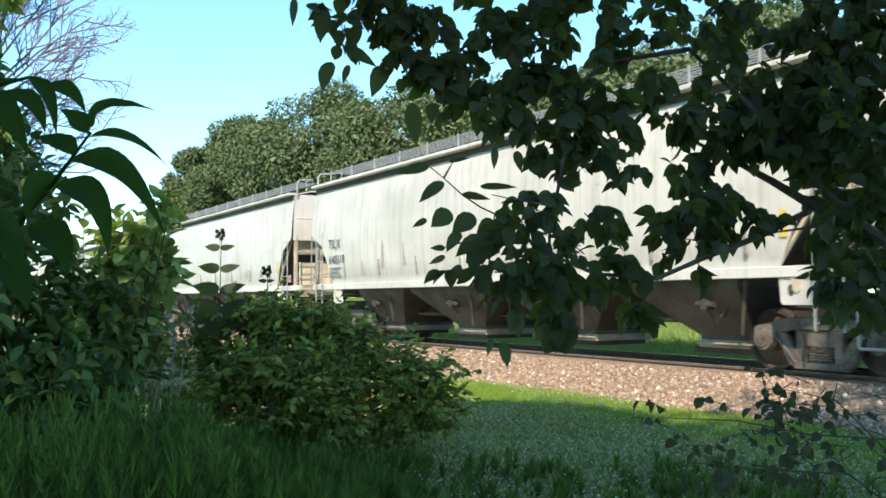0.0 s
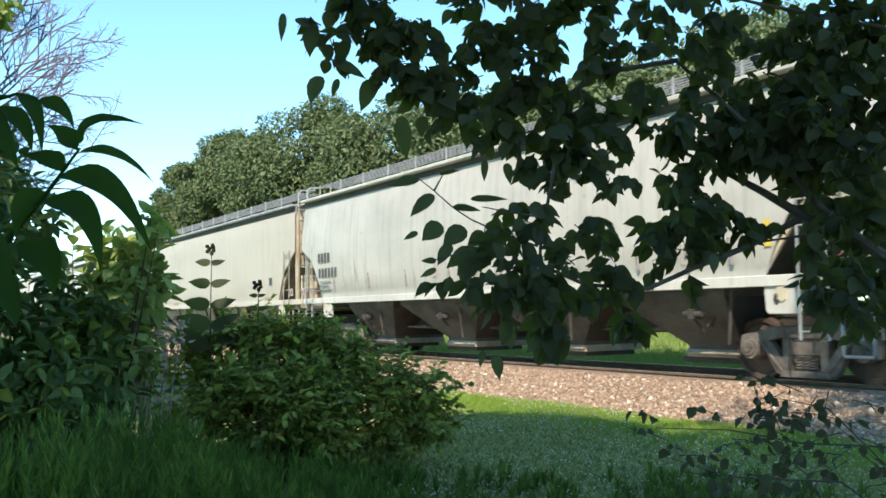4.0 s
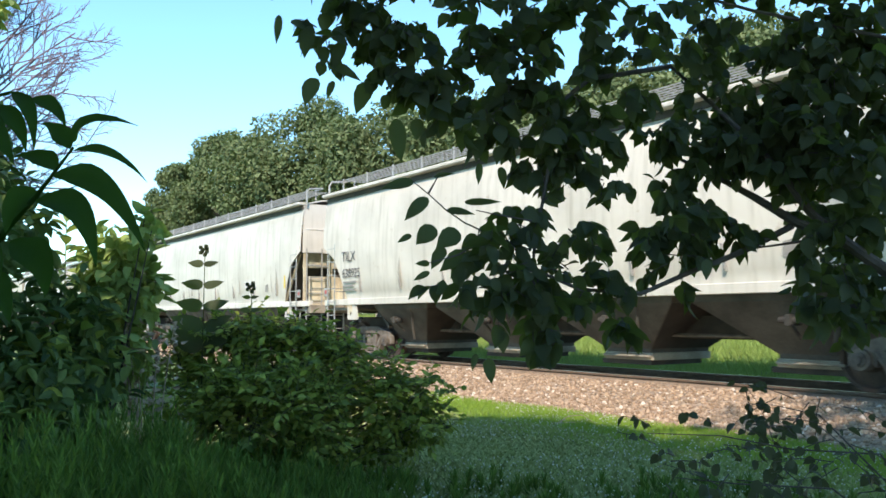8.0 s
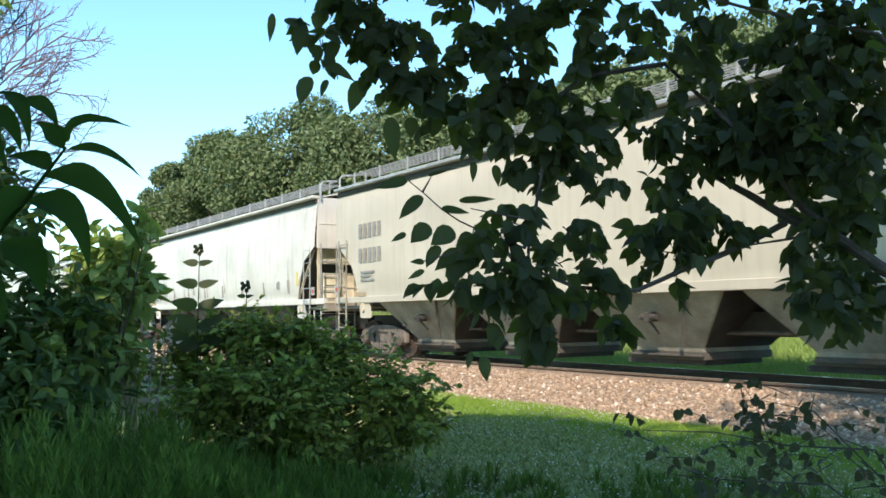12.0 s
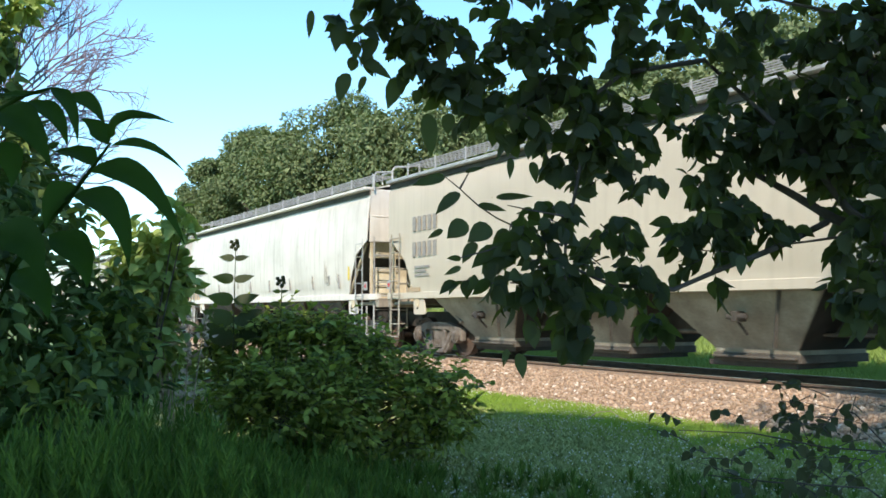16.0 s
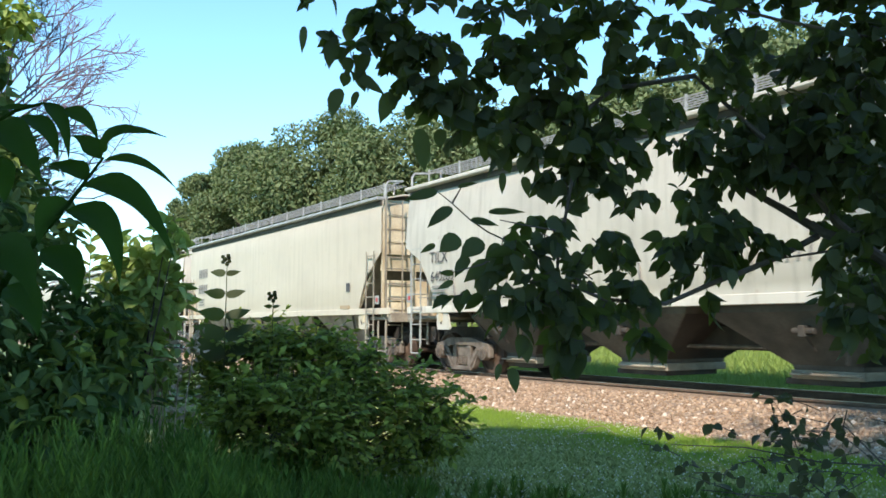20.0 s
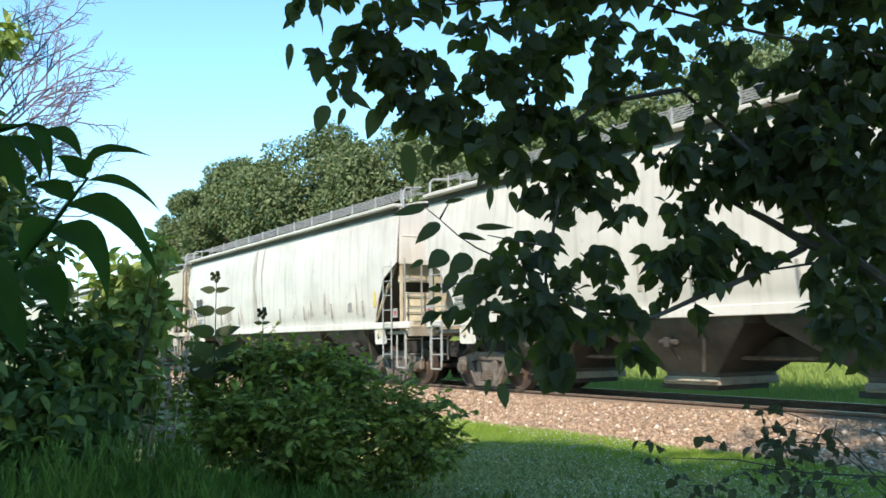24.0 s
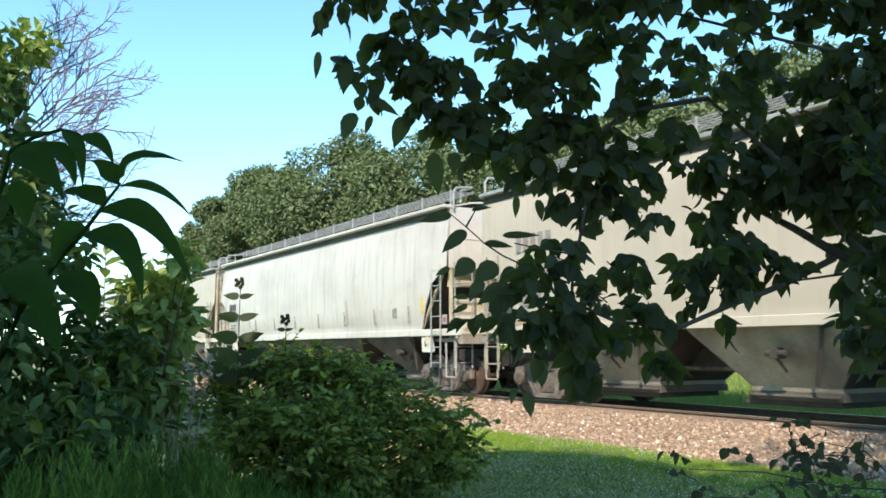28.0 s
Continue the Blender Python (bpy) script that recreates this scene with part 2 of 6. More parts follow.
# ---- mesh building ----
class Shape:
    """Vertices and faces of one part, put together from simple solids."""

    def __init__(self):
        self.v, self.f = [], []

    def add(self, verts, faces):
        k = len(self.v)
        self.v += [tuple(p) for p in verts]
        self.f += [tuple(i + k for i in f) for f in faces]
        return self

    def box(self, x0, x1, y0, y1, z0, z1):
        v = [(x, y, z) for z in (z0, z1) for y in (y0, y1) for x in (x0, x1)]
        return self.add(v, [(0, 2, 3, 1), (4, 5, 7, 6), (0, 1, 5, 4), (2, 6, 7, 3), (0, 4, 6, 2), (1, 3, 7, 5)])

    def bar(self, a, b, w, h):
        """A flat bar from a to b, w wide (level) and h high."""
        a, b = Vector(a), Vector(b)
        d = (b - a).normalized()
        side = d.cross(Vector((0, 0, 1)))
        side = side.normalized() if side.length > 0.01 else Vector((0, 1, 0))
        up = side.cross(d)
        v = [p + side * (sx * w / 2) + up * (sz * h / 2) for p in (a, b) for sx, sz in ((-1, -1), (1, -1), (1, 1), (-1, 1))]
        return self.add(v, [(3, 2, 1, 0), (4, 5, 6, 7), (0, 1, 5, 4), (1, 2, 6, 5), (2, 3, 7, 6), (3, 0, 4, 7)])

    def tube(self, path, r, sides=6, r_end=None):
        path = [Vector(p) for p in path]
        n, rings = len(path), []
        for i, p in enumerate(path):
            d = (path[min(i + 1, n - 1)] - path[max(i - 1, 0)]).normalized()
            a = d.cross(Vector((0.31, 0.17, 0.93)))
            if a.length < 0.1:
                a = d.cross(Vector((1, 0, 0)))
            a.normalize()
            b = d.cross(a)
            rr = r if r_end is None else r + (r_end - r) * i / (n - 1)
            rings.append([p + (a * math.cos(q) + b * math.sin(q)) * rr for q in (2 * math.pi * k / sides for k in range(sides))])
        faces = [(i * sides + k, i * sides + (k + 1) % sides, (i + 1) * sides + (k + 1) % sides, (i + 1) * sides + k)
                 for i in range(n - 1) for k in range(sides)]
        faces += [tuple(range(sides))[::-1], tuple(range((n - 1) * sides, n * sides))]
        return self.add([p for ring in rings for p in ring], faces)

    def lathe(self, profile, y0=0.0, x=0.0, z=0.0, sides=28):
        """Turned round the y axis: rows of (y, radius)."""
        k = len(profile)
        v = [(x + r * math.cos(q), y0 + y, z + r * math.sin(q)) for q in (2 * math.pi * s / sides for s in range(sides)) for y, r in profile]
        f = [(s * k + i, s * k + i + 1, ((s + 1) % sides) * k + i + 1, ((s + 1) % sides) * k + i) for s in range(sides) for i in range(k - 1)]
        return self.add(v, f)

    def plate(self, outline, y0, y1):
        """An outline in x and z, extruded from y0 to y1."""
        k = len(outline)
        v = [(x, y, z) for y in (y0, y1) for x, z in outline]
        f = [tuple(range(k)), tuple(range(k, 2 * k))[::-1]] + [(i, i + k, (i + 1) % k + k, (i + 1) % k) for i in range(k)]
        return self.add(v, f)

    def mesh(self, name, material, bevel=0.0, smooth=False):
        me = bpy.data.meshes.new(name)
        me.from_pydata(self.v, [], self.f)
        bm = bmesh.new()
        bm.from_mesh(me)
        bmesh.ops.recalc_face_normals(bm, faces=bm.faces)
        if bevel:
            sharp = [e for e in bm.edges if len(e.link_faces) == 2 and e.calc_face_angle(0) > 0.6]
            bmesh.ops.bevel(bm, geom=sharp, offset=bevel, segments=1, affect="EDGES")
        bm.to_mesh(me)
        bm.free()
        me.materials.append(material)
        if smooth:
            me.shade_smooth()
            me.set_sharp_from_angle(angle=radians(38))
        return me


def part(name, shape, material, parent, label="", bevel=0.0, smooth=False, at=None):
    """One mesh object under a thing or a part."""
    data = shape if isinstance(shape, bpy.types.Mesh) else shape.mesh(name, material, bevel, smooth)
    ob = new(name, data)
    ob.parent = parent
    if at is not None:
        ob.matrix_basis = at
    return tagged(ob, label)


def numpy_mesh(name, verts, faces, material, smooth=False):
    """A mesh from arrays; all faces have the same number of corners."""
    verts, faces = np.asarray(verts, np.float32), np.asarray(faces, np.int32)
    me = bpy.data.meshes.new(name)
    me.vertices.add(len(verts))
    me.vertices.foreach_set("co", verts.ravel())
    k = faces.shape[1]
    me.loops.add(faces.size)
    me.loops.foreach_set("vertex_index", faces.ravel())
    me.polygons.add(len(faces))
    me.polygons.foreach_set("loop_start", np.arange(len(faces), dtype=np.int32) * k)
    me.update(calc_edges=True)
    me.validate()
    me.materials.append(material)
    if smooth:
        me.shade_smooth()
    return me


RNG = np.random.default_rng(7)


def unit(a):
    return a / np.maximum(np.linalg.norm(a, axis=-1, keepdims=True), 1e-9)


def leaf_form(stations, fold=0.12, curl=0.25):
    """A leaf along x, one long: rows of (place, half width), with a folded midrib and a drooping tip. All triangles."""
    v, f = [(0, 0, 0)], []
    for s, w in stations:
        z = -curl * s * s
        v += [(s, -w, z + fold * w * 2), (s, 0, z), (s, w, z + fold * w * 2)]
    v.append((1, 0, -curl))
    f += [(0, 1, 2), (0, 2, 3)]
    for i in range(len(stations) - 1):
        a, b = 1 + 3 * i, 4 + 3 * i
        for k in (0, 1):
            f += [(a + k, b + k, b + k + 1), (a + k, b + k + 1, a + k + 1)]
    a, tip = 1 + 3 * (len(stations) - 1), len(v) - 1
    f += [(a, tip, a + 1), (a + 1, tip, a + 2)]
    return np.array(v, float), np.array(f, int)


OVATE = leaf_form([(0.05, 0.20), (0.20, 0.37), (0.44, 0.40), (0.70, 0.27), (0.89, 0.09)])
SMALL = leaf_form([(0.4, 0.27)], 0.15, 0.2)
MID = leaf_form([(0.22, 0.22), (0.5, 0.27), (0.8, 0.12)], 0.15, 0.25)
LANCE = leaf_form([(0.08, 0.25), (0.22, 0.42), (0.42, 0.5), (0.62, 0.42), (0.8, 0.25), (0.92, 0.1)], 0.18, 0.18)
BLADE = (np.array([(0, -0.5, 0), (0, 0.5, 0), (0.5, -0.4, 0.0), (0.5, 0.4, 0.0), (1, 0, 0)], float), np.array([(0, 1, 3), (0, 3, 2), (2, 3, 4)], int))


def scatter(form, base, along, normal, length, width):
    """Copies of a leaf form at many places, as one set of vertices and faces."""
    v, f = form
    along = unit(np.asarray(along, float))
    side = unit(np.cross(normal, along))
    up = np.cross(along, side)
    length, width = np.broadcast_to(length, len(base))[:, None, None], np.broadcast_to(width, len(base))[:, None, None]
    pts = (np.asarray(base)[:, None] + v[None, :, 0:1] * length * along[:, None] + v[None, :, 1:2] * width * side[:, None]
           + v[None, :, 2:3] * length * up[:, None])
    faces = f[None] + (np.arange(len(base)) * len(v))[:, None, None]
    return pts.reshape(-1, 3), faces.reshape(-1, 3)


def on_blobs(blobs, n, fill=0.25):
    """Points on and inside ellipsoids (x, y, z, rx, ry, rz), with the way outwards."""
    blobs = np.array(blobs, float)
    area = (blobs[:, 3] * blobs[:, 4] * blobs[:, 5]) ** (2 / 3)
    pick = RNG.choice(len(blobs), n, p=area / area.sum())
    d = unit(RNG.normal(size=(n, 3)))
    r = 1 - fill * RNG.random(n) ** 1.5 + 0.10 * RNG.normal(size=n)
    return blobs[pick, :3] + d * blobs[pick, 3:] * r[:, None], d


def lumpy(centre, radii, n, size, seed):
    """A crown of many smaller lobes round one centre."""
    g = np.random.default_rng(seed)
    d = unit(g.normal(size=(n, 3)))
    d[:, 2] = np.abs(d[:, 2]) * 1.1 - 0.35
    d = unit(d)
    c = np.array(centre) + d * np.array(radii) * (0.70 + 0.22 * g.random((n, 1)))
    s = size * (0.65 + 0.7 * g.random((n, 1)))
    return np.hstack([c, s * np.array([[1, 1, 0.8]])])


def foliage(name, blobs, n, size, form, material, droop=0.3, fill=0.3, ratio=1.0, facing=0.5):
    p, d = on_blobs(blobs, n, fill)
    along = unit(d * 0.6 + RNG.normal(size=(n, 3)) * 0.7 + np.array([0, 0, -droop]))
    normal = unit(d * facing + RNG.normal(size=(n, 3)) * 0.45 + np.array([0, 0, 0.7]))
    s = size * RNG.uniform(0.65, 1.3, n)
    v, f = scatter(form, p, along, normal, s, s * ratio)
    return numpy_mesh(name, v, f, material)


# ---- ground ----
def rise(x, y):
    """Height of the turf: level by the line, a low bank on the near side, a meadow that rises beyond the rails."""
    k = np.clip((y - 15.2) / 9.0, 0.0, 1.0)
    return 1.7 * k * k * (3 - 2 * k) + 0.30 * np.exp(-(((x + 5.2) / 2.6) ** 2 + ((y - 1.1) / 1.6) ** 2)) + 0.02 * np.sin(x * 1.7) * np.cos(y * 1.3)


def build_ground():
    def line(near0, near1, step, far0, far1):
        return np.concatenate([-np.geomspace(-far0, -near0 + step, 14), np.arange(near0, near1, step), np.geomspace(near1, far1, 14)])
    xs, ys = line(-40, 10, 0.5, -2500, 2500), line(-12, 30, 0.5, -2500, 2500)
    gx, gy = np.meshgrid(xs, ys, indexing="ij")
    v = np.stack([gx, gy, rise(gx, gy)], -1).reshape(-1, 3)
    ny = len(ys)
    i, j = np.meshgrid(np.arange(len(xs) - 1), np.arange(ny - 1), indexing="ij")
    a = (i * ny + j).ravel()
    f = np.stack([a, a + ny, a + ny + 1, a + 1], -1)
    tagged(new("ground", numpy_mesh("ground", v, f, SOIL, True)), "wide level green turf beside a railway line", "ground", kind="structure")


build_ground()

TRACK_Y, RAIL_Z = 12.04, 0.42


def build_track():
    """Ballast bed, ties and two rails."""
    bed = Shape()
    prof = [(-3.3, -0.05), (-2.55, 0.12), (-1.9, 0.28), (-1.35, 0.36), (-0.86, 0.365), (-0.65, 0.28), (1.25, 0.27), (1.55, 0.20), (1.95, -0.05)]
    xs = [-400, -120, -60, -30, -15, 0, 15, 60, 300]
    v = [(x, TRACK_Y + y, z) for x in xs for y, z in prof]
    k = len(prof)
    bed.add(v, [(i * k + j, (i + 1) * k + j, (i + 1) * k + j + 1, i * k + j + 1) for i in range(len(xs) - 1) for j in range(k - 1)])
    tagged(new("ballast_bed", bed.mesh("ballast_bed", BED)), "bed of reddish crushed stone under the rails", "ballast", kind="structure")
    rail_prof = [(-0.068, -0.172), (0.068, -0.172), (0.068, -0.160), (0.012, -0.135), (0.010, -0.045), (0.036, -0.035),
                 (0.036, -0.006), (0.028, 0.0), (-0.028, 0.0), (-0.036, -0.006), (-0.036, -0.035), (-0.010, -0.045), (-0.012, -0.135), (-0.068, -0.160)]
    rail = Shape()
    k = len(rail_prof)
    v = [(x, y, z) for x in (-300, 60) for y, z in rail_prof]
    rail.add(v, [(i, (i + 1) % k, (i + 1) % k + k, i + k) for i in range(k)])
    me = rail.mesh("rail", RAIL_RUST)
    head = Shape().box(-300, 60, -0.026, 0.026, -0.002, 0.003).mesh("rail_head", TREAD)
    for y in (-0.755, 0.755):
        ob = tagged(new("rail", me), "rusty steel rail with a polished running head", "rail", "rails of the line")
        ob.location = (0, TRACK_Y + y, RAIL_Z)
        part("running_head", head, TREAD, ob, "bright worn rail head")
    tie = Shape().box(-0.11, 0.11, -1.3, 1.3, -0.17, 0.0).mesh("tie", TIE_WOOD, 0.012)
    tie_plate = Shape().box(-0.1, 0.1, -0.17, 0.17, 0.0, 0.012).mesh("tie_plate", RAIL_RUST)
    for i in range(110):
        ob = tagged(new("railroad_tie", tie), "dark creosoted wooden tie bedded in stone", "railroad tie", "ties of the line")
        ob.location = (-56 + i * 0.53, TRACK_Y, 0.245)
        for y in (-0.755, 0.755):
            part("tie_plate", tie_plate, RAIL_RUST, ob, at=pose(0, y, 0))


build_track()

# ---- the hopper cars ----
HALF, WIDE = 8.65, 1.60
PITCH, SPEED, FIRST = 18.2, 9.418, -24.26
WHEEL_R = 0.457
BOGIE_X = 7.20
SHORT = 0.40   # the body stops short of the platform at its leading end


def side_end(z, cut):
    """Half length of the side sheet at a height: cut back in a curve above the platform."""
    if z >= 2.95 or not cut:
        return HALF
    k = (2.95 - z) / (2.95 - 1.5)
    return HALF - 1.25 * min(1.0, k) ** 0.5


def side_sheet(prof, sign):
    """A bulged side sheet with thickness; prof holds rows of (height, outward)."""
    s, cols = Shape(), 26
    for inner in (0, 1):
        v = []
        for z, o in prof:
            e = side_end(z, True)
            for c in range(cols + 1):
                x = -e + (2 * e - SHORT) * c / cols
                dent = 0.012 * math.sin(x * 2.3 + z) * (1 if 1.8 < z < 4 else 0)
                v.append((x, sign * (WIDE + o + dent - 0.025 * inner), z))
        n = cols + 1
        s.add(v, [(r * n + c, r * n + c + 1, (r + 1) * n + c + 1, (r + 1) * n + c) for r in range(len(prof) - 1) for c in range(cols)])
    n, m = cols + 1, len(prof)
    rim = [r * n for r in range(m)], [r * n + cols for r in range(m)]
    k = n * m
    for edge in rim:
        s.f += [(edge[r], edge[r + 1], edge[r + 1] + k, edge[r] + k) for r in range(m - 1)]
    return s


def add_ladder(car, name, label, h0, h1, width, rungs, m, material):
    """Two stiles joined by the end rungs; the rungs between are parts of their own."""
    s = Shape()
    for y in (0, width):
        s.bar((0, y, h0), (0, y, h1), 0.036, 0.02)
    zs = [h0 + 0.12 + (h1 - h0 - 0.24) * i / (rungs - 1) for i in range(rungs)]
    for z in (zs[0], zs[-1]):
        s.bar((0, 0, z), (0, width, z), 0.024, 0.024)
    ladder = part(name, s, material, car, label, at=m)
    rung = Shape().tube([(0, 0, 0), (0, width, 0)], 0.013, 6).mesh("rung", material)
    for z in zs[1:-1]:
        part("rung", rung, material, ladder, at=pose(0, 0, z))
    return ladder


def bogie_meshes():
    bolster = Shape().box(-0.22, 0.22, -1.0, 1.0, 0.38, 0.62).box(-0.3, 0.3, -0.3, 0.3, 0.62, 0.74)
    frame_ = Shape()
    top = [(-1.10, 0.52), (-1.06, 0.66), (-0.75, 0.73), (-0.45, 0.80), (0.45, 0.80), (0.75, 0.73), (1.06, 0.66), (1.10, 0.52), (0.70, 0.55), (0.42, 0.62), (-0.42, 0.62), (-0.70, 0.55)]
    frame_.plate(top, -0.07, 0.07)
    for sx in (-1, 1):
        frame_.plate([(sx * 0.74, 0.58), (sx * 0.56, 0.58), (sx * 0.28, 0.22), (sx * 0.32, 0.06), (sx * 0.48, 0.12)], -0.075, 0.075)
        frame_.bar((sx * 0.70, -0.09, 0.56), (sx * 0.36, -0.09, 0.14), 0.03, 0.05)
        frame_.plate([(sx * 0.22, 0.62), (sx * 0.36, 0.62), (sx * 0.38, 0.12), (sx * 0.24, 0.12)], -0.07, 0.07)
        frame_.plate([(sx * 1.10, 0.56), (sx * 1.02, 0.58), (sx * 1.03, 0.36), (sx * 1.10, 0.36)], -0.06, 0.06)
        frame_.plate([(sx * 0.76, 0.56), (sx * 0.68, 0.56), (sx * 0.69, 0.36), (sx * 0.75, 0.36)], -0.06, 0.06)
    frame_.box(-0.40, 0.40, -0.09, 0.09, 0.06, 0.16)
    spring = Shape()
    turns = [(0.05 * math.cos(q), 0.05 * math.sin(q), 0.17 + 0.20 * q / (2 * math.pi * 5)) for q in (2 * math.pi * 5 * k / 50 for k in range(51))]
    spring.tube(turns, 0.014, 5)
    cap = Shape().lathe([(-0.12, 0.0), (-0.12, 0.05), (-0.10, 0.055), (-0.10, 0.10), (-0.07, 0.105), (-0.07, 0.145), (0.03, 0.155), (0.10, 0.155)], 0, 0, 0, 18)
    for q in (0.5, 2.6, 4.7):
        cap.lathe([(-0.125, 0.0), (-0.125, 0.018), (-0.10, 0.018)], 0, 0.075 * math.cos(q), 0.075 * math.sin(q), 6)
    wheel = Shape()
    prof = [(-0.09, 0.10), (-0.09, 0.15), (-0.05, 0.18), (-0.03, 0.36), (-0.07, 0.40), (-0.07, WHEEL_R - 0.005), (-0.02, WHEEL_R), (0.045, WHEEL_R + 0.002),
            (0.05, WHEEL_R + 0.025), (0.075, WHEEL_R + 0.02), (0.075, 0.40), (0.03, 0.36), (0.03, 0.18), (0.09, 0.15), (0.09, 0.10)]
    wheel.lathe(prof, -0.755, sides=36)
    wheel.lathe([(-y, r) for y, r in prof], 0.755, sides=36)
    wheel.lathe([(-1.0, 0.0), (-1.0, 0.07), (-0.82, 0.085), (-0.6, 0.10), (0.0, 0.085), (0.6, 0.10), (0.82, 0.085), (1.0, 0.07), (1.0, 0.0)], sides=14)
    rim = Shape()
    for sg in (-1, 1):
        rim.lathe([(sg * -0.068, WHEEL_R - 0.001), (sg * -0.02, WHEEL_R + 0.003), (sg * 0.045, WHEEL_R + 0.005)], sg * 0.755, sides=36)
    for sg in (-1, 1):
        wheel.add([(0.02, sg * 0.85, 0.2), (0.08, sg * 0.85, 0.2), (0.05, sg * 0.85, 0.26)], [(0, 1, 2)])
    shoe = Shape().plate([(-0.03, -0.16), (0.03, -0.18), (0.05, 0.0), (0.03, 0.18), (-0.03, 0.16), (-0.01, 0.0)], -0.05, 0.05)
    return dict(bolster=bolster.mesh("bogie", CAST, 0.01), frame=frame_.mesh("side_frame", CAST, 0.012), spring=spring.mesh("spring", CAST, 0, True),
                cap=cap.mesh("bearing_cap", CAST, 0, True), wheel=wheel.mesh("wheelset", WHEEL, 0, True), rim=rim.mesh("tread", TREAD, 0, True),
                shoe=shoe.mesh("brake_shoe", BLACK))


BOGIE = bogie_meshes()


def add_bogie(car, x):
    b = part("bogie", BOGIE["bolster"], CAST, car, "dusty cast-steel bogie", at=pose(x, 0, 0))
    for sy in (-1, 1):
        part("side_frame", BOGIE["frame"], CAST, b, at=pose(0, sy * 0.98, 0))
        for ax in (-0.89, 0.89):
            part("bearing_cap", BOGIE["cap"], CAST, b, at=pose(ax, sy * 1.04, WHEEL_R, 0, 0, 0 if sy < 0 else 180))
        for k in (-0.12, 0.0, 0.12):
            part("spring", BOGIE["spring"], CAST, b, at=pose(k, sy * 1.0, 0))
        for sx in (-1, 1):
            part("brake_shoe", BOGIE["shoe"], BLACK, b, at=pose(sx * 0.40, sy * 0.755, 0.45))
    for ax in (-0.89, 0.89):
        w = part("wheelset", BOGIE["wheel"], WHEEL, b, "rusty wheel pair with bright treads", at=pose(ax, 0, WHEEL_R))
        w["turns"] = 1
    return b


def stencil(text, size):
    """Lettering as a flat mesh, in the x-z plane, read from -y."""
    cu = bpy.data.curves.new("stencil", "FONT")
    cu.body, cu.size, cu.extrude = text, size, 0.002
    ob = bpy.data.objects.new("stencil", cu)
    scene.collection.objects.link(ob)
    bpy.context.view_layer.update()
    me = bpy.data.meshes.new_from_object(ob.evaluated_get(bpy.context.evaluated_depsgraph_get()))
    bpy.data.objects.remove(ob)
    me.transform(Euler((radians(90), 0, 0)).to_matrix().to_4x4())
    me.materials.clear()
    me.materials.append(INK)
    return me


def outward(prof, z):
    for (z0, o0), (z1, o1) in zip(prof, prof[1:]):
        if z0 <= z <= z1:
            return o0 + (o1 - o0) * (z - z0) / (z1 - z0)
    return 0.0


W_PROF = [(1.50, 0.0), (1.66, 0.0), (1.70, 0.02), (2.1, 0.055), (2.6, 0.08), (2.95, 0.085), (3.3, 0.075), (3.7, 0.045), (4.0, 0.01), (4.2, -0.04), (4.32, -0.05)]
B_PROF = [(1.50, 0.0), (1.66, 0.0), (1.70, 0.012), (2.3, 0.012), (2.95, 0.012), (3.6, 0.012), (4.05, 0.012), (4.18, -0.04), (4.32, -0.05)]


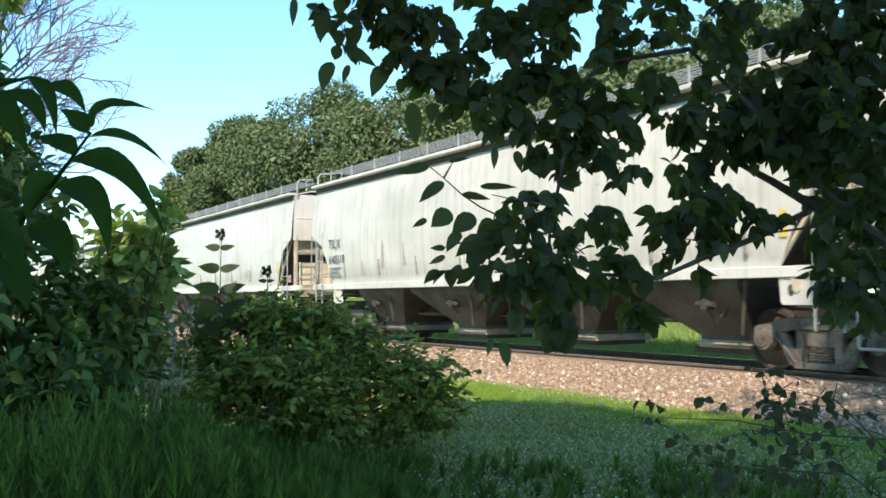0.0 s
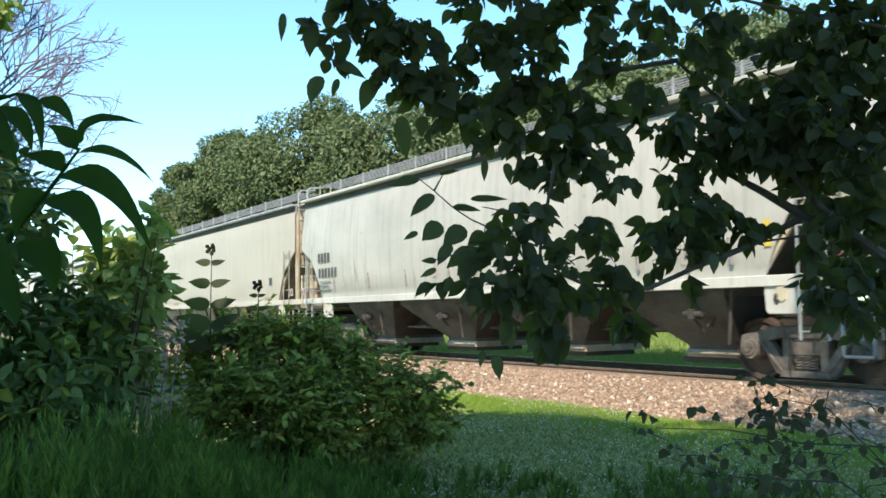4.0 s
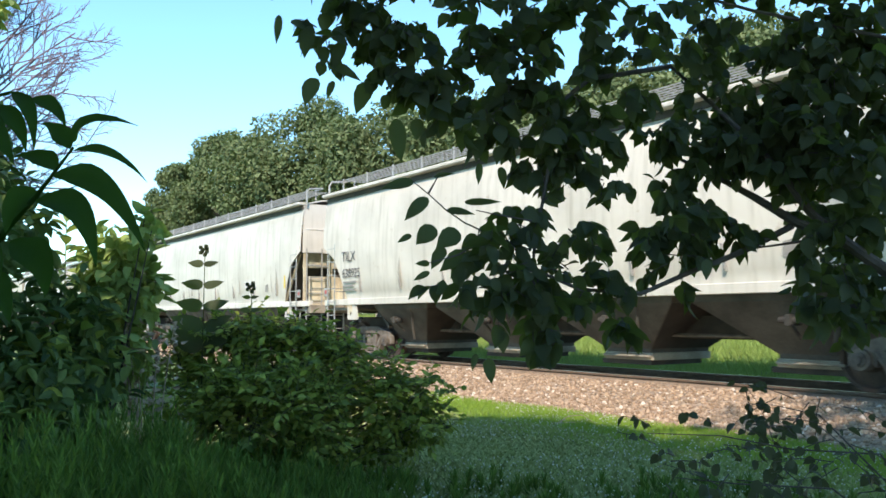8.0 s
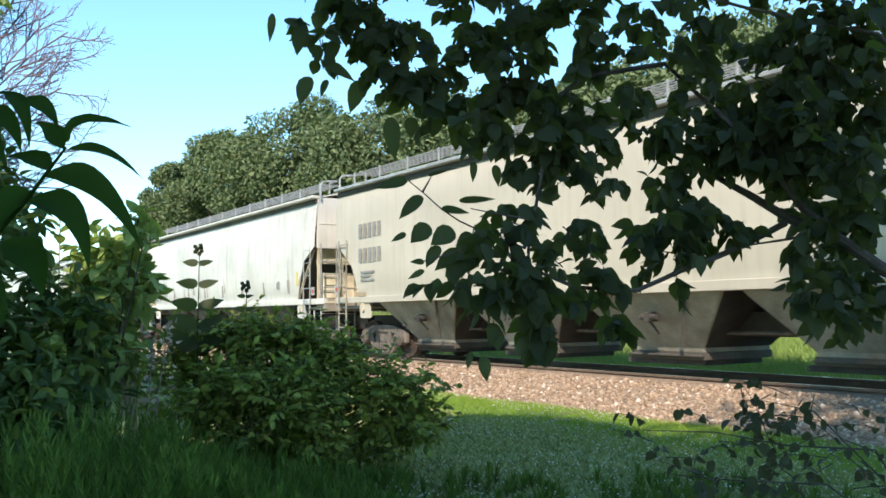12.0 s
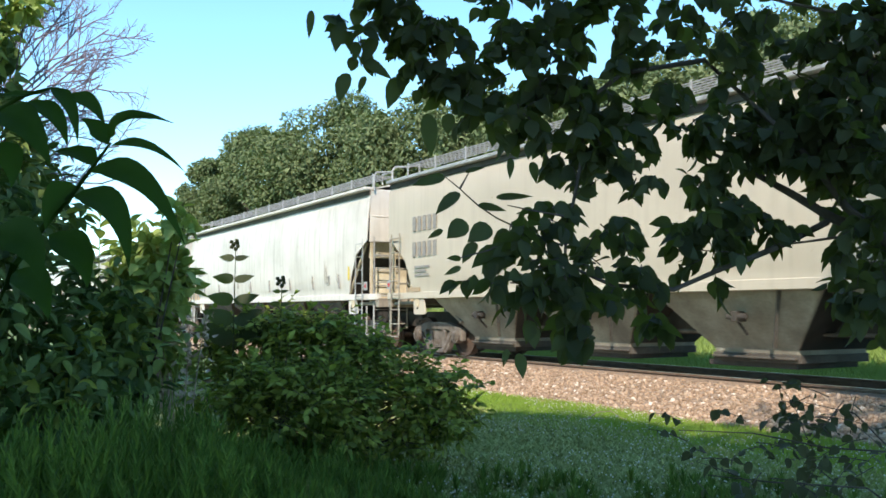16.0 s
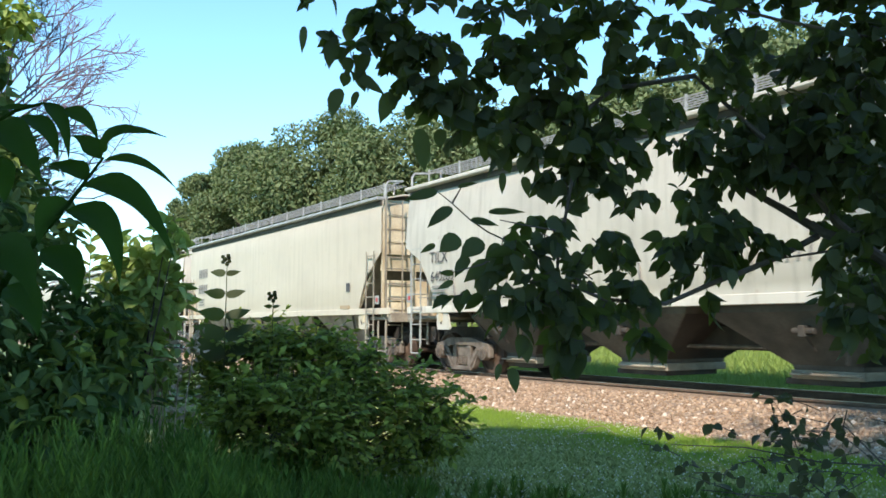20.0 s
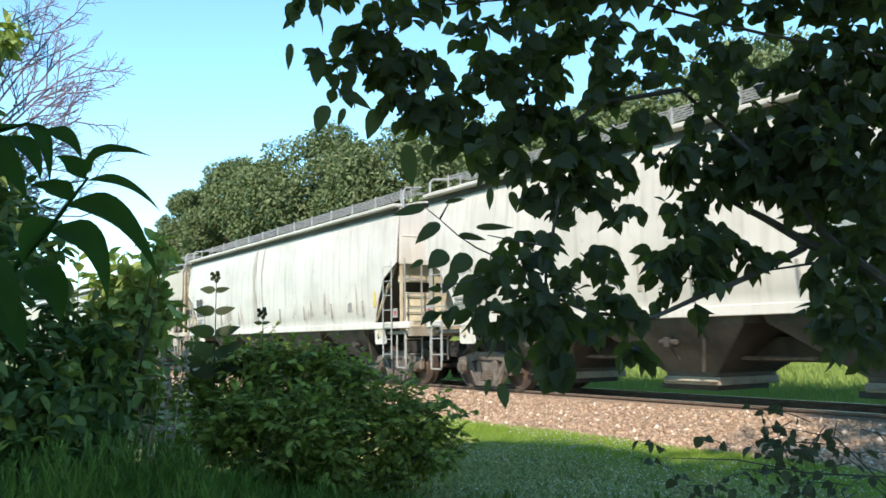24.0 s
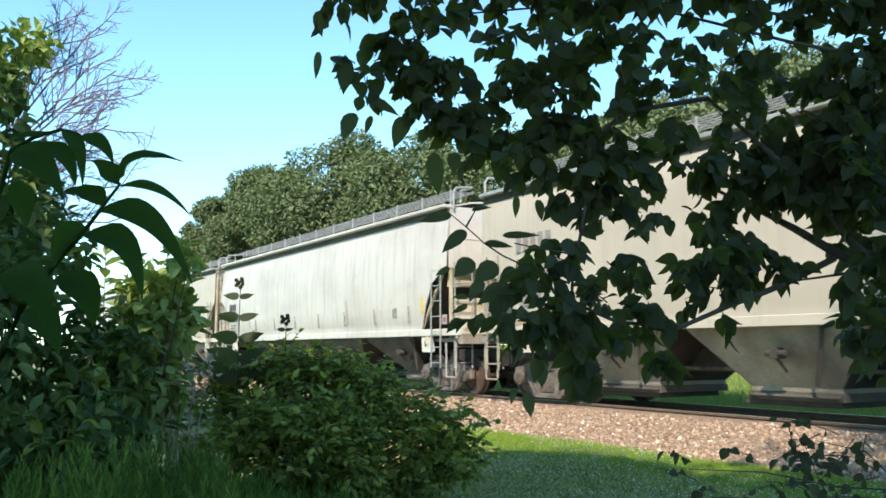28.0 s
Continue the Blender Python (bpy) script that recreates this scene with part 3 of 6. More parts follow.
def hopper_car(kind, paint, bay_paint, end_paint, label):
    """A four-bay covered hopper, its length along x, rail tops at z = 0."""
    car = tagged(new("hopper_car"), label, "freight car", "covered hopper cars of the passing train")
    white = kind == "w"
    rail_paint = GALV if white else BAY_BEIGE
    prof = W_PROF if white else B_PROF
    for sy in (-1, 1):
        part("side_sheet", side_sheet(prof, sy), paint, car, smooth=True)
        sill = Shape().box(-8.72, 8.72, min(sy * 1.48, sy * 1.615), max(sy * 1.48, sy * 1.615), 1.36, 1.52)
        part("side_sill", sill, paint, car, bevel=0.01)
        cap = Shape()
        y0, y1 = sorted((sy * 1.45, sy * (1.75 if white else 1.72)))
        cap.plate([(-HALF, 4.31), (HALF - SHORT, 4.31), (HALF - SHORT, 4.40), (-HALF, 4.40)], y0, y1)
        # A thin dark strip along the side, just below the eave.
        strip_shape = Shape().box(-HALF + 0.02, HALF - SHORT - 0.02, *sorted((sy * 1.50, sy * 1.60)), 4.19, 4.305)
        part("eave_seam", strip_shape, BAY_DIRT_SHADE, car, "dark strip under the eave")
        part("eave", cap, GALV if not white else paint, car, bevel=0.02)
    roof = Shape()
    arc = [(-1.5, 4.38), (-1.0, 4.50), (-0.45, 4.56), (0.0, 4.58), (0.45, 4.56), (1.0, 4.50), (1.5, 4.38)]
    k = len(arc)
    v = [(x, y, z - d) for d in (0, 0.04) for x in (-HALF, HALF - SHORT) for y, z in arc]
    roof.add(v, [(i, i + 1, i + k + 1, i + k) for i in range(k - 1)] + [(2 * k + i, 3 * k + i, 3 * k + i + 1, 2 * k + i + 1) for i in range(k - 1)]
             + [(i, i + 2 * k, i + 2 * k + 1, i + 1) for i in range(k - 1)] + [(k + i, k + i + 1, 3 * k + i + 1, 3 * k + i) for i in range(k - 1)])
    part("roof", roof, paint, car)
    hatch = Shape().plate([(-1.55, 4.58), (1.55, 4.58), (1.5, 4.68), (-1.5, 4.68)], -0.3, 0.3)
    for i in range(4):
        part("hatch", hatch, GALV, car, at=pose(-5.4 + 3.6 * i, 0, 0))
    # roof walkways on posts
    post = Shape().box(-0.019, 0.019, -0.012, 0.012, 4.40, 4.83).mesh("post", GALV)
    grate = Shape()
    for y in np.linspace(0, 0.62, 6):
        grate.box(-8.3, 7.95, y - 0.005, y + 0.005, 0.0, 0.022)
    for i in range(91):
        x = -8.28 + i * 0.18
        grate.box(x - 0.008, x + 0.008, 0.0, 0.62, 0.004, 0.014)
    grate = grate.mesh("walkway", GRATE)
    for sy in (-1, 1):
        w = part("walkway", grate, GRATE, car, "open steel roof walkway", at=pose(0, sy * 1.30 if sy < 0 else 0.68, 4.78))
        for i in range(13):
            part("post", post, GALV, w, at=pose(-8.2 + i * 1.34, -0.02 if sy < 0 else 0.64, -4.78))
    # bays, gates and the sill between the bogies
    half_bottom = 0.55 if white else 0.78
    deep = 0.76 if white else 0.86
    for i in range(4):
        x = -5.4 + 3.6 * i if white else -5.06 + 3.5 * i
        t, b = 1.72, half_bottom
        left, right = t, t
        outer = 0.80 if white else 1.85
        if i == 0:
            left = outer
        if i == 3:
            right = outer
        bay = Shape()
        bl, br = min(b, left * 0.8), min(b, right * 0.8)
        knee = ((1.25, left * 0.93, right * 0.93, 1.43) if white else (1.25, bl + (left - bl) * 0.74, br + (right - br) * 0.74, 1.36))
        rows = [(1.52, left, right, 1.47), knee, (0.48, bl, br, deep), (0.40, bl, br, deep - 0.02)]
        v = [p for z, l, r, y in rows for p in ((x - l, -y, z), (x + r, -y, z), (x + r, y, z), (x - l, y, z))]
        bay.add(v, [(q * 4 + s, q * 4 + (s + 1) % 4, q * 4 + 4 + (s + 1) % 4, q * 4 + 4 + s) for q in range(3) for s in range(4)] + [(12, 13, 14, 15), (3, 2, 1, 0)])
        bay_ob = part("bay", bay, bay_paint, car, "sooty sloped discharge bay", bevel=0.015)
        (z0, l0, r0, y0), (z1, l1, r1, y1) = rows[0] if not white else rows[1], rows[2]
        # Dark sheets over both end slopes give the shade there as colour.
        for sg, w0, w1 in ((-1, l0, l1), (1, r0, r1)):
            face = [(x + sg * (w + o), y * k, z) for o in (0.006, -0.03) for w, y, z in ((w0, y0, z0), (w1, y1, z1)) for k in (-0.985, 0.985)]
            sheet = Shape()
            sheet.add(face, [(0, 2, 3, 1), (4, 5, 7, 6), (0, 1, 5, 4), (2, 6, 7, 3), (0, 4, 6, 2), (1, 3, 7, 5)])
            part("end_slope_sheet", sheet, SLOPE_SHADE, bay_ob, "slope sheet painted near black for shade")
        gy = deep
        gate = Shape().box(x - b - 0.03, x + b + 0.03, -gy, gy, 0.28, 0.41)
        gate.box(x - b, x + b, -gy - 0.08, -gy, 0.33, 0.37)
        # Beige cars' gates take the darker paint: their shade is given as colour.
        part("gate", gate, BAY_BEIGE if white else BAY_DIRT_SHADE, bay_ob, "dusty outlet gate, shade-dark on beige cars", bevel=0.01)
        slide = Shape().box(x - b - 0.2, x + b - 0.1, -gy + 0.1, gy - 0.1, 0.19, 0.279)
        # Black here stands for the shadow below the gate.
        part("slide_frame", slide, BLACK, bay_ob, "slide under the gate, blackened for shade", bevel=0.008)
        crank = Shape().tube([(x - 0.1, -1.35, 0.98), (x + 0.25, -1.35, 0.98)], 0.05, 8).box(x + 0.02, x + 0.12, -1.42, -1.18, 0.9, 1.06)
        crank.tube([(x + 0.07, -1.4, 0.98), (x + 0.07, -1.1, 0.7)], 0.025, 6)
        part("vibrator_bracket", crank, BLACK, bay_ob, "small cast bracket", bevel=0.006)
        rib = Shape().bar((x + 0.9, -1.44, 1.36), (x + 0.55, -1.1, 0.52), 0.05, 0.04)
        part("stiffener", rib, BAY_DIRT_SHADE, bay_ob)
    sill = Shape().box(-8.9, 8.9, -0.33, 0.33, 0.66, 1.05)
    part("centre_sill", sill, BLACK, car, bevel=0.01)
    pipe = Shape().tube([(-7.6, -0.55, 0.72), (7.6, -0.55, 0.72)], 0.03, 8)
    part("brake_pipe", pipe, CAST, car, smooth=True)
    # both ends
    e_x = 8.63 if white else 8.50
    for sx in (-1, 1):
        back = pose(-SHORT if sx > 0 else 0, 0, 0)
        wall = Shape().box(*sorted((sx * (e_x - 0.06), sx * e_x)), -1.57, 1.57, 2.92, 4.36)
        for k in ((3.62,) if white else (3.25, 3.6, 3.95)):
            wall.box(*sorted((sx * e_x, sx * (e_x + (0.012 if white else 0.035)))), -1.5, 1.5, k - 0.02, k + 0.02)
        part("end_wall", wall, paint if white else end_paint, car, "sunlit end sheet", bevel=0.006, at=back)
        slope = Shape()
        slope.add([(sx * 8.36, y, 2.95) for y in (-1.5, 1.5)] + [(sx * 6.0, y, 0.78) for y in (1.15, -1.15)]
                  + [(sx * 8.32, y, 2.99) for y in (-1.5, 1.5)] + [(sx * 5.96, y, 0.82) for y in (1.15, -1.15)],
                  [(0, 1, 2, 3), (7, 6, 5, 4), (0, 4, 5, 1), (1, 5, 6, 2), (2, 6, 7, 3), (3, 7, 4, 0)])
        part("end_slope", slope, bay_paint, car, "rust-stained sloping floor sheet", at=back)
        head = Shape().plate([(sx * 8.32, 2.50), (sx * 8.38, 2.50), (sx * 8.46, 2.95), (sx * 8.40, 2.95)], -1.45, 1.45)
        part("end_header", head, end_paint, car, "cream header plate", bevel=0.006, at=back)
        box_ = Shape().box(*sorted((sx * 8.02, sx * 8.08)), -1.30, 1.30, 1.30, 2.25)
        box_.box(*sorted((sx * 8.08, sx * 8.13)), -0.35, 0.35, 1.36, 2.1)
        part("end_plate", box_, end_paint, car, "cream plate above the platform", bevel=0.008)
        plat = Shape().box(*sorted((sx * 7.45, sx * 8.72)), -1.50, 1.50, 1.22, 1.30).box(*sorted((sx * 8.60, sx * 8.76)), -1.58, 1.58, 1.16, 1.40)
        part("platform", plat, BAY_BEIGE, car, "end platform", bevel=0.012)
        for sy in (-1, 1):
            corner = Shape().bar((sx * 8.58, sy * 1.5, 1.3), (sx * 8.58, sy * 1.5, 4.30), 0.07, 0.05)
            part("corner_post", corner, end_paint, car, at=back)
            strut = Shape().bar((sx * 7.3, sy * 1.53, 1.5), (sx * 8.30, sy * 1.5, 2.92), 0.06, 0.05)
            part("end_strut", strut, end_paint, car, at=back)
            add_ladder(car, "side_ladder", "pale steel side ladder", 0.62, 3.0, 0.42, 7, back @ pose(sx * 8.40, sy * 1.68, 0, 0, 0, 90 if sx > 0 else -90), rail_paint)
            web = Shape().plate([(-0.24, 1.38), (0.24, 1.38), (0.34, 1.02), (0.30, 0.98), (-0.18, 0.98), (-0.22, 1.02)], -0.015, 0.015)
            web_ob = part("bolster_web", web, paint, car, "pale plate above the bogie", at=pose(sx * BOGIE_X, sy * 1.56, 0))
            hole = Shape().plate([(0.05 * math.cos(q) - 0.05, 1.18 + 0.085 * math.sin(q)) for q in (math.pi * k / 6 for k in range(12))], -0.017, 0.017)
            part("oval_hole", hole, BLACK, web_ob, "dark oval hole")
            flag = Shape().plate([(-0.11, 1.62), (0.11, 1.62), (0.11, 1.84), (-0.11, 1.84)], -0.004, 0.004)
            flag_ob = part("placard_board", flag, GALV, car, "small pale board", at=back @ pose(sx * 8.55, sy * 1.66, 0))
            red = Shape().box(-0.05, 0.05, -0.007, 0.007, 1.68, 1.78)
            part("red_reflector", red, RED, flag_ob, "red square reflector")
            step = Shape().tube([(0, 0, 1.2), (0, 0, 0.45), (0.02, 0, 0.42), (0.40, 0, 0.42), (0.42, 0, 0.45), (0.42, 0, 1.2)], 0.022, 6)
            part("stirrup_step", step, rail_paint, car, "bent steel stirrup step", at=pose(sx * 8.55 - (0.42 if sx > 0 else 0), sy * 1.60, 0))
            lug = Shape().plate([(-0.08, 1.2), (0.08, 1.2), (0.06, 1.02), (0.0, 0.98), (-0.06, 1.02)], -0.02, 0.02)
            part("jacking_lug", lug, end_paint, car, at=pose(sx * 7.25, sy * 1.58, 0.16))
        add_ladder(car, "end_ladder", "tall pale end ladder", 0.62, 3.05 if white else 4.34, 0.48, 7 if white else 11, back @ pose(sx * 8.74, -1.50, 0), rail_paint)
        rail = Shape().tube([(0, -1.5, 4.30), (0, -1.5, 4.70), (0, -1.42, 4.80), (0, -1.0, 4.84), (-sx * 0.5, -0.98, 4.84), (-sx * 0.5, -0.98, 4.55)], 0.028, 8)
        part("roof_grab_rail", rail, GALV, car, "bent tube grab rail", at=back @ pose(sx * 8.70, 0, 0), smooth=True)
        grab = Shape()
        for z in (1.75, 2.15, 2.55):
            grab.tube([(sx * 8.44, -1.45, z), (sx * 8.52, -1.43, z), (sx * 8.52, -0.6, z), (sx * 8.44, -0.58, z)], 0.014, 6)
        part("hand_grab", grab, rail_paint, car, at=back)
        shank = Shape().box(*sorted((sx * 8.8, sx * 9.02)), -0.08, 0.08, 0.78, 0.95)
        shank.plate([(sx * 8.98, 0.70), (sx * 9.14, 0.70), (sx * 9.16, 0.80), (sx * 9.16, 1.0), (sx * 8.98, 1.0)], -0.16, 0.15)
        part("coupler", shank, CAST, car, "rusty knuckle coupler", bevel=0.02)
        hose = Shape().tube([(sx * 8.85, -0.38, 0.80), (sx * 8.98, -0.40, 0.68), (sx * 9.06, -0.36, 0.50), (sx * 9.10, -0.22, 0.42), (sx * 9.1, -0.1, 0.45)], 0.025, 7)
        part("air_hose", hose, RUBBER, car, "hanging black air hose", smooth=True)
        add_bogie(car, sx * BOGIE_X)
    wheel = Shape()
    ring = [(0, -0.7 + 0.27 * math.cos(q), 2.5 + 0.27 * math.sin(q)) for q in (2 * math.pi * k / 20 for k in range(21))]
    wheel.tube(ring, 0.018, 6)
    for q in range(4):
        a = q * math.pi / 4
        wheel.tube([(0, -0.7 - 0.27 * math.cos(a), 2.5 - 0.27 * math.sin(a)), (0, -0.7 + 0.27 * math.cos(a), 2.5 + 0.27 * math.sin(a))], 0.012, 5)
    part("hand_brake_wheel", wheel, GALV, car, at=pose(-8.66, 0.4, 0), smooth=True)
    # upright stakes on the side
    if white:
        stake = Shape().plate([(-0.02, 1.70), (0.02, 1.70), (-0.04, 2.10), (-0.07, 2.10)], -0.02, 0.02)
        for x in (-6.55, -4.6, -2.75, -0.9, 0.95, 2.8, 4.65, 6.5):
            part("side_stake", stake, FADED, car, "dark grime-edged stake", at=pose(x, -(WIDE + 0.062), 0))
    else:
        band = Shape().box(-0.3, 0.3, -0.003, 0.003, 1.53, 1.63)
        for x in (-7.35, -4.0, 6.2):
            part("orange_band", band, ORANGE, car, "faded orange band", at=pose(x, -(WIDE + 0.020), 0))
    return car


def mark(car, name, mesh, x, z, prof, label, material=INK):
    data = mesh if isinstance(mesh, bpy.types.Mesh) else mesh.mesh(name, material)
    return part(name, data, material, car, label, at=pose(x, -(WIDE + outward(prof, z) + 0.022), z))


CAR_W = hopper_car("w", WHITE, BAY_DIRT_SHADE, CREAM, "white curved-side covered hopper car streaked with grime")
CAR_B = hopper_car("b", BEIGE, BAY_BEIGE, CREAM, "dusty beige flat-side covered hopper car")
CAR_G = hopper_car("w", GREY, BAY_DIRT_SHADE, CREAM, "greyish white covered hopper car with heavy grime")
KINDS = {3: "b", 6: "b", 8: "b", 11: "b", 14: "b", 16: "b", 2: "g", 10: "g", 17: "w"}
SHIFT = {-1: 0.9, 0: 1.05, 1: 0.70, 2: -0.3, 3: 0.27, 4: 0.28, 5: 0.0, 6: -0.04, 7: 0.0, 8: -0.27, 9: -0.1, 10: -0.1, 11: -0.25, 12: -0.07, 13: -0.1, 14: 0.0, 15: -0.1}
CARS = []


def build_train():
    for n in range(-1, 18):
        kind = KINDS.get(n, "w")
        first = {"w": CAR_W, "b": CAR_B, "g": CAR_G}[kind]
        used = any(c is first for _, c in CARS)
        car = copy_thing(first, pose(0, 0, 0)) if used else first
        CARS.append((n, car))
    faded = Shape().box(0, 0.16, -0.002, 0.002, 0, 0.35).mesh("letter", FADED)
    black = Shape().box(0, 0.12, -0.002, 0.002, 0, 0.26).mesh("letter", INK)
    small = [Shape().box(0, w, -0.002, 0.002, z, z + 0.05).mesh("data_line", FADED) for w, z in ((0.7, 0.0), (0.55, -0.1), (0.68, -0.2))]
    stroke = Shape().plate([(0, 0), (0.05, 0), (0.08, 0.20), (0.035, 0.20)], -0.002, 0.002)
    tiny = Shape().box(0, 0.22, -0.002, 0.002, 0, 0.24)
    for n, car in CARS:
        kind = KINDS.get(n, "w")
        if kind == "b":
            for k in range(10):
                mark(car, "letter", faded, -7.4 + 0.24 * (k % 5), 3.00 - 0.62 * (k // 5), B_PROF, "faded unreadable letter", FADED)
            for line in small:
                mark(car, "data_line", line, -7.3, 2.1, B_PROF, "small faded data line", FADED)
            mark(car, "inspection_plate", tiny, 6.3, 2.0, B_PROF, "small dark plate", INK)
        else:
            number = {0: "640318", 1: "640194", 4: "638925", 5: "638871", 9: "640162", 10: "640289", 12: "640130"}.get(n)
            if number:
                mark(car, "reporting_mark", stencil("TILX", 0.37), -7.55, 2.50, W_PROF, "black stencilled reporting mark")
                mark(car, "car_number", stencil(number, 0.33), -7.55, 2.08, W_PROF, "black stencilled number")
            else:
                for k in range(10):
                    row = k < 4
                    mark(car, "letter", black, -7.55 + 0.2 * (k if row else k - 4), 2.50 if row else 2.08, W_PROF, "worn black letter", INK)
            for line in small:
                mark(car, "data_line", line, -7.5, 1.93, W_PROF, "small faded data line", FADED)
            mark(car, "inspection_plate", tiny, 5.6, 1.85, W_PROF, "small dark plate", FADED)
            stripe = Shape().box(0, 0.12, -0.002, 0.002, 0, 0.55)
            g = random.Random(n * 7 + 3)
            for k in range(g.choice((6, 10, 16))):
                x, z0, w = g.uniform(-6.4, 6.6), g.uniform(1.74, 1.9), g.choice((0.02, 0.03, 0.05, 0.10))
                z1 = z0 + g.uniform(0.25, 0.85)
                drip = Shape()
                zs = [z0 + (z1 - z0) * q / 4 for q in range(5)]
                v = [(x + sd * w * (1 - 0.22 * q) + 0.02 * math.sin(q + k), -(WIDE + outward(W_PROF, z) + 0.020), z) for q, z in enumerate(zs) for sd in (-1, 1)]
                drip.add(v, [(2 * q, 2 * q + 1, 2 * q + 3, 2 * q + 2) for q in range(4)])
                part("grime_run", drip, GRIME, car, "thin run of dried grime")
            for x in ((-0.1, 2.5) if n == 10 else (7.05,)):
                mark(car, "reflector", stripe, x, 1.92, W_PROF, "yellow reflective stripe", YELLOW)
            if n == 10:
                for x in (1.25, 1.42, 1.70, 1.85, 2.02, 2.20):
                    mark(car, "chalk_scrawl", stroke, x, 1.95, W_PROF, "faded unreadable scrawl", FADED)

            if n == 13:
                for x, wide in ((-1.25, 0.17), (-0.55, 0.07), (-3.9, 0.05), (-2.6, 0.04)):
                    band = Shape()
                    zs = [1.74 + 0.1 * q for q in range(25)] if wide > 0.05 else [1.74 + 0.05 * q for q in range(16)]
                    v = []
                    for q, z in enumerate(zs):
                        w = wide * (0.55 + 0.25 * math.sin(q * 0.5 + x) + 0.3 * (1 - q / len(zs)))
                        v += [(x + sd * w + 0.05 * math.sin(q * 0.31), -(WIDE + outward(W_PROF, z) + 0.021), z) for sd in (-1, 1)]
                    band.add(v, [(2 * q, 2 * q + 1, 2 * q + 3, 2 * q + 2) for q in range(len(zs) - 1)])
                    part("grime_band", band, GRIME, car, "broad run of dried grime")


build_train()


# ---- woodland trees ----
def tree(x, y, height, spread, leaves, leaf, seed, label, lobes=34, material=None, low=0.30, lobe=0.36):
    """A broad-leaved tree: tapered trunk, limbs and a crown of many leaves."""
    g = random.Random(seed)
    ob = tagged(new("tree"), label, "tree", "trees along the line")
    ob.location = (x, y, float(rise(np.array(x), np.array(y))))
    t = Shape()
    top = height * 0.55
    path = [(0.15 * math.sin(k * 1.3 + seed), 0.15 * math.cos(k * 1.1), top * k / 6) for k in range(7)]
    t.tube(path, height * 0.028, 10, height * 0.012)
    part("trunk", t, BARK, ob, "rough grey-brown trunk", smooth=True)
    for k in range(9):
        limb = Shape()
        a, z = k * 2.4 + seed, height * (0.25 + 0.03 * k)
        r = spread * g.uniform(0.55, 0.85)
        limb.tube([(0, 0, z), (math.cos(a) * r * 0.4, math.sin(a) * r * 0.4, z + height * 0.10), (math.cos(a) * r, math.sin(a) * r, z + height * 0.24)], height * 0.011, 6, height * 0.003)
        part("limb", limb, BARK, ob, smooth=True)
    cz = height * (1 + low) / 2
    blobs = lumpy((0, 0, cz), (spread, spread, height * (1 - low) / 2), lobes, spread * lobe, seed)
    part("crown", foliage("crown", blobs, leaves, leaf, SMALL, material or LEAF_FAR, 0.2, 0.35, 1.0, 1.3), None, ob, "dense crown of small leaves")
    return ob


def build_woods():
    far = "leafy deciduous tree with a rounded sunlit crown"
    rows = [(-47.0, 21.5, 13.3, 5.0), (-59.5, 21.5, 13.8, 4.5), (-38.5, 22.5, 11.3, 4.4), (-31.5, 23.5, 10.0, 4.2), (-26.0, 26.0, 10.2, 4.6),
            (-70.0, 21.2, 13.6, 3.1), (-20.0, 28.0, 11.0, 4.8)]
    for i, (x, y, h, s) in enumerate(rows):
        tree(x, y, h, s, 34000, 0.25, 11 + i, far, 120, None, 0.20, 0.19)
    g = random.Random(77)
    for k in range(11):
        x, y = -12 - 7.0 * k, 24.5 + g.uniform(-0.5, 1.0)
        h = tagged(new("undergrowth_shrub"), "dense leafy undergrowth shrub at the foot of the wood", "shrub", "undergrowth beyond the rails")
        h.location = (x, y, float(rise(np.array(x), np.array(y))))
        part("stem", Shape().tube([(0, 0, -0.05), (0.1, 0, 1.0), (0.3, 0.1, 2.2)], 0.06, 6, 0.02), BARK, h)
        lobes = lumpy((0, 0, 1.6), (4.2, 1.6, 2.0), 40, 0.9, 90 + k)
        part("leaves", foliage("leaves", lobes, 5000, 0.24, SMALL, LEAF_FAR, 0.2, 0.35, 1.0, 1.0), None, h)
    near = "tall shade tree with a dense leafy crown"
    tree(2.7, -4.6, 14.4, 2.0, 8000, 0.40, 60, near, 34, LEAF_TREE, 0.36, 0.44)
    tree(5.4, -4.6, 15.2, 2.9, 4300, 0.36, 45, near, 34, LEAF_TREE, 0.40, 0.44)
    for i, (x, h) in enumerate([(-14.8, 10.2), (-11.8, 10.6), (-10.0, 11.2), (-7.7, 11.8), (-1.7, 7.3), (7.7, 15.6), (11.2, 22.5), (14.5, 23.0)]):
        tree(x, -4.6, h, 2.9, 7600, 0.40, 40 + i, near, 34, LEAF_TREE, 0.40, 0.44)


build_woods()


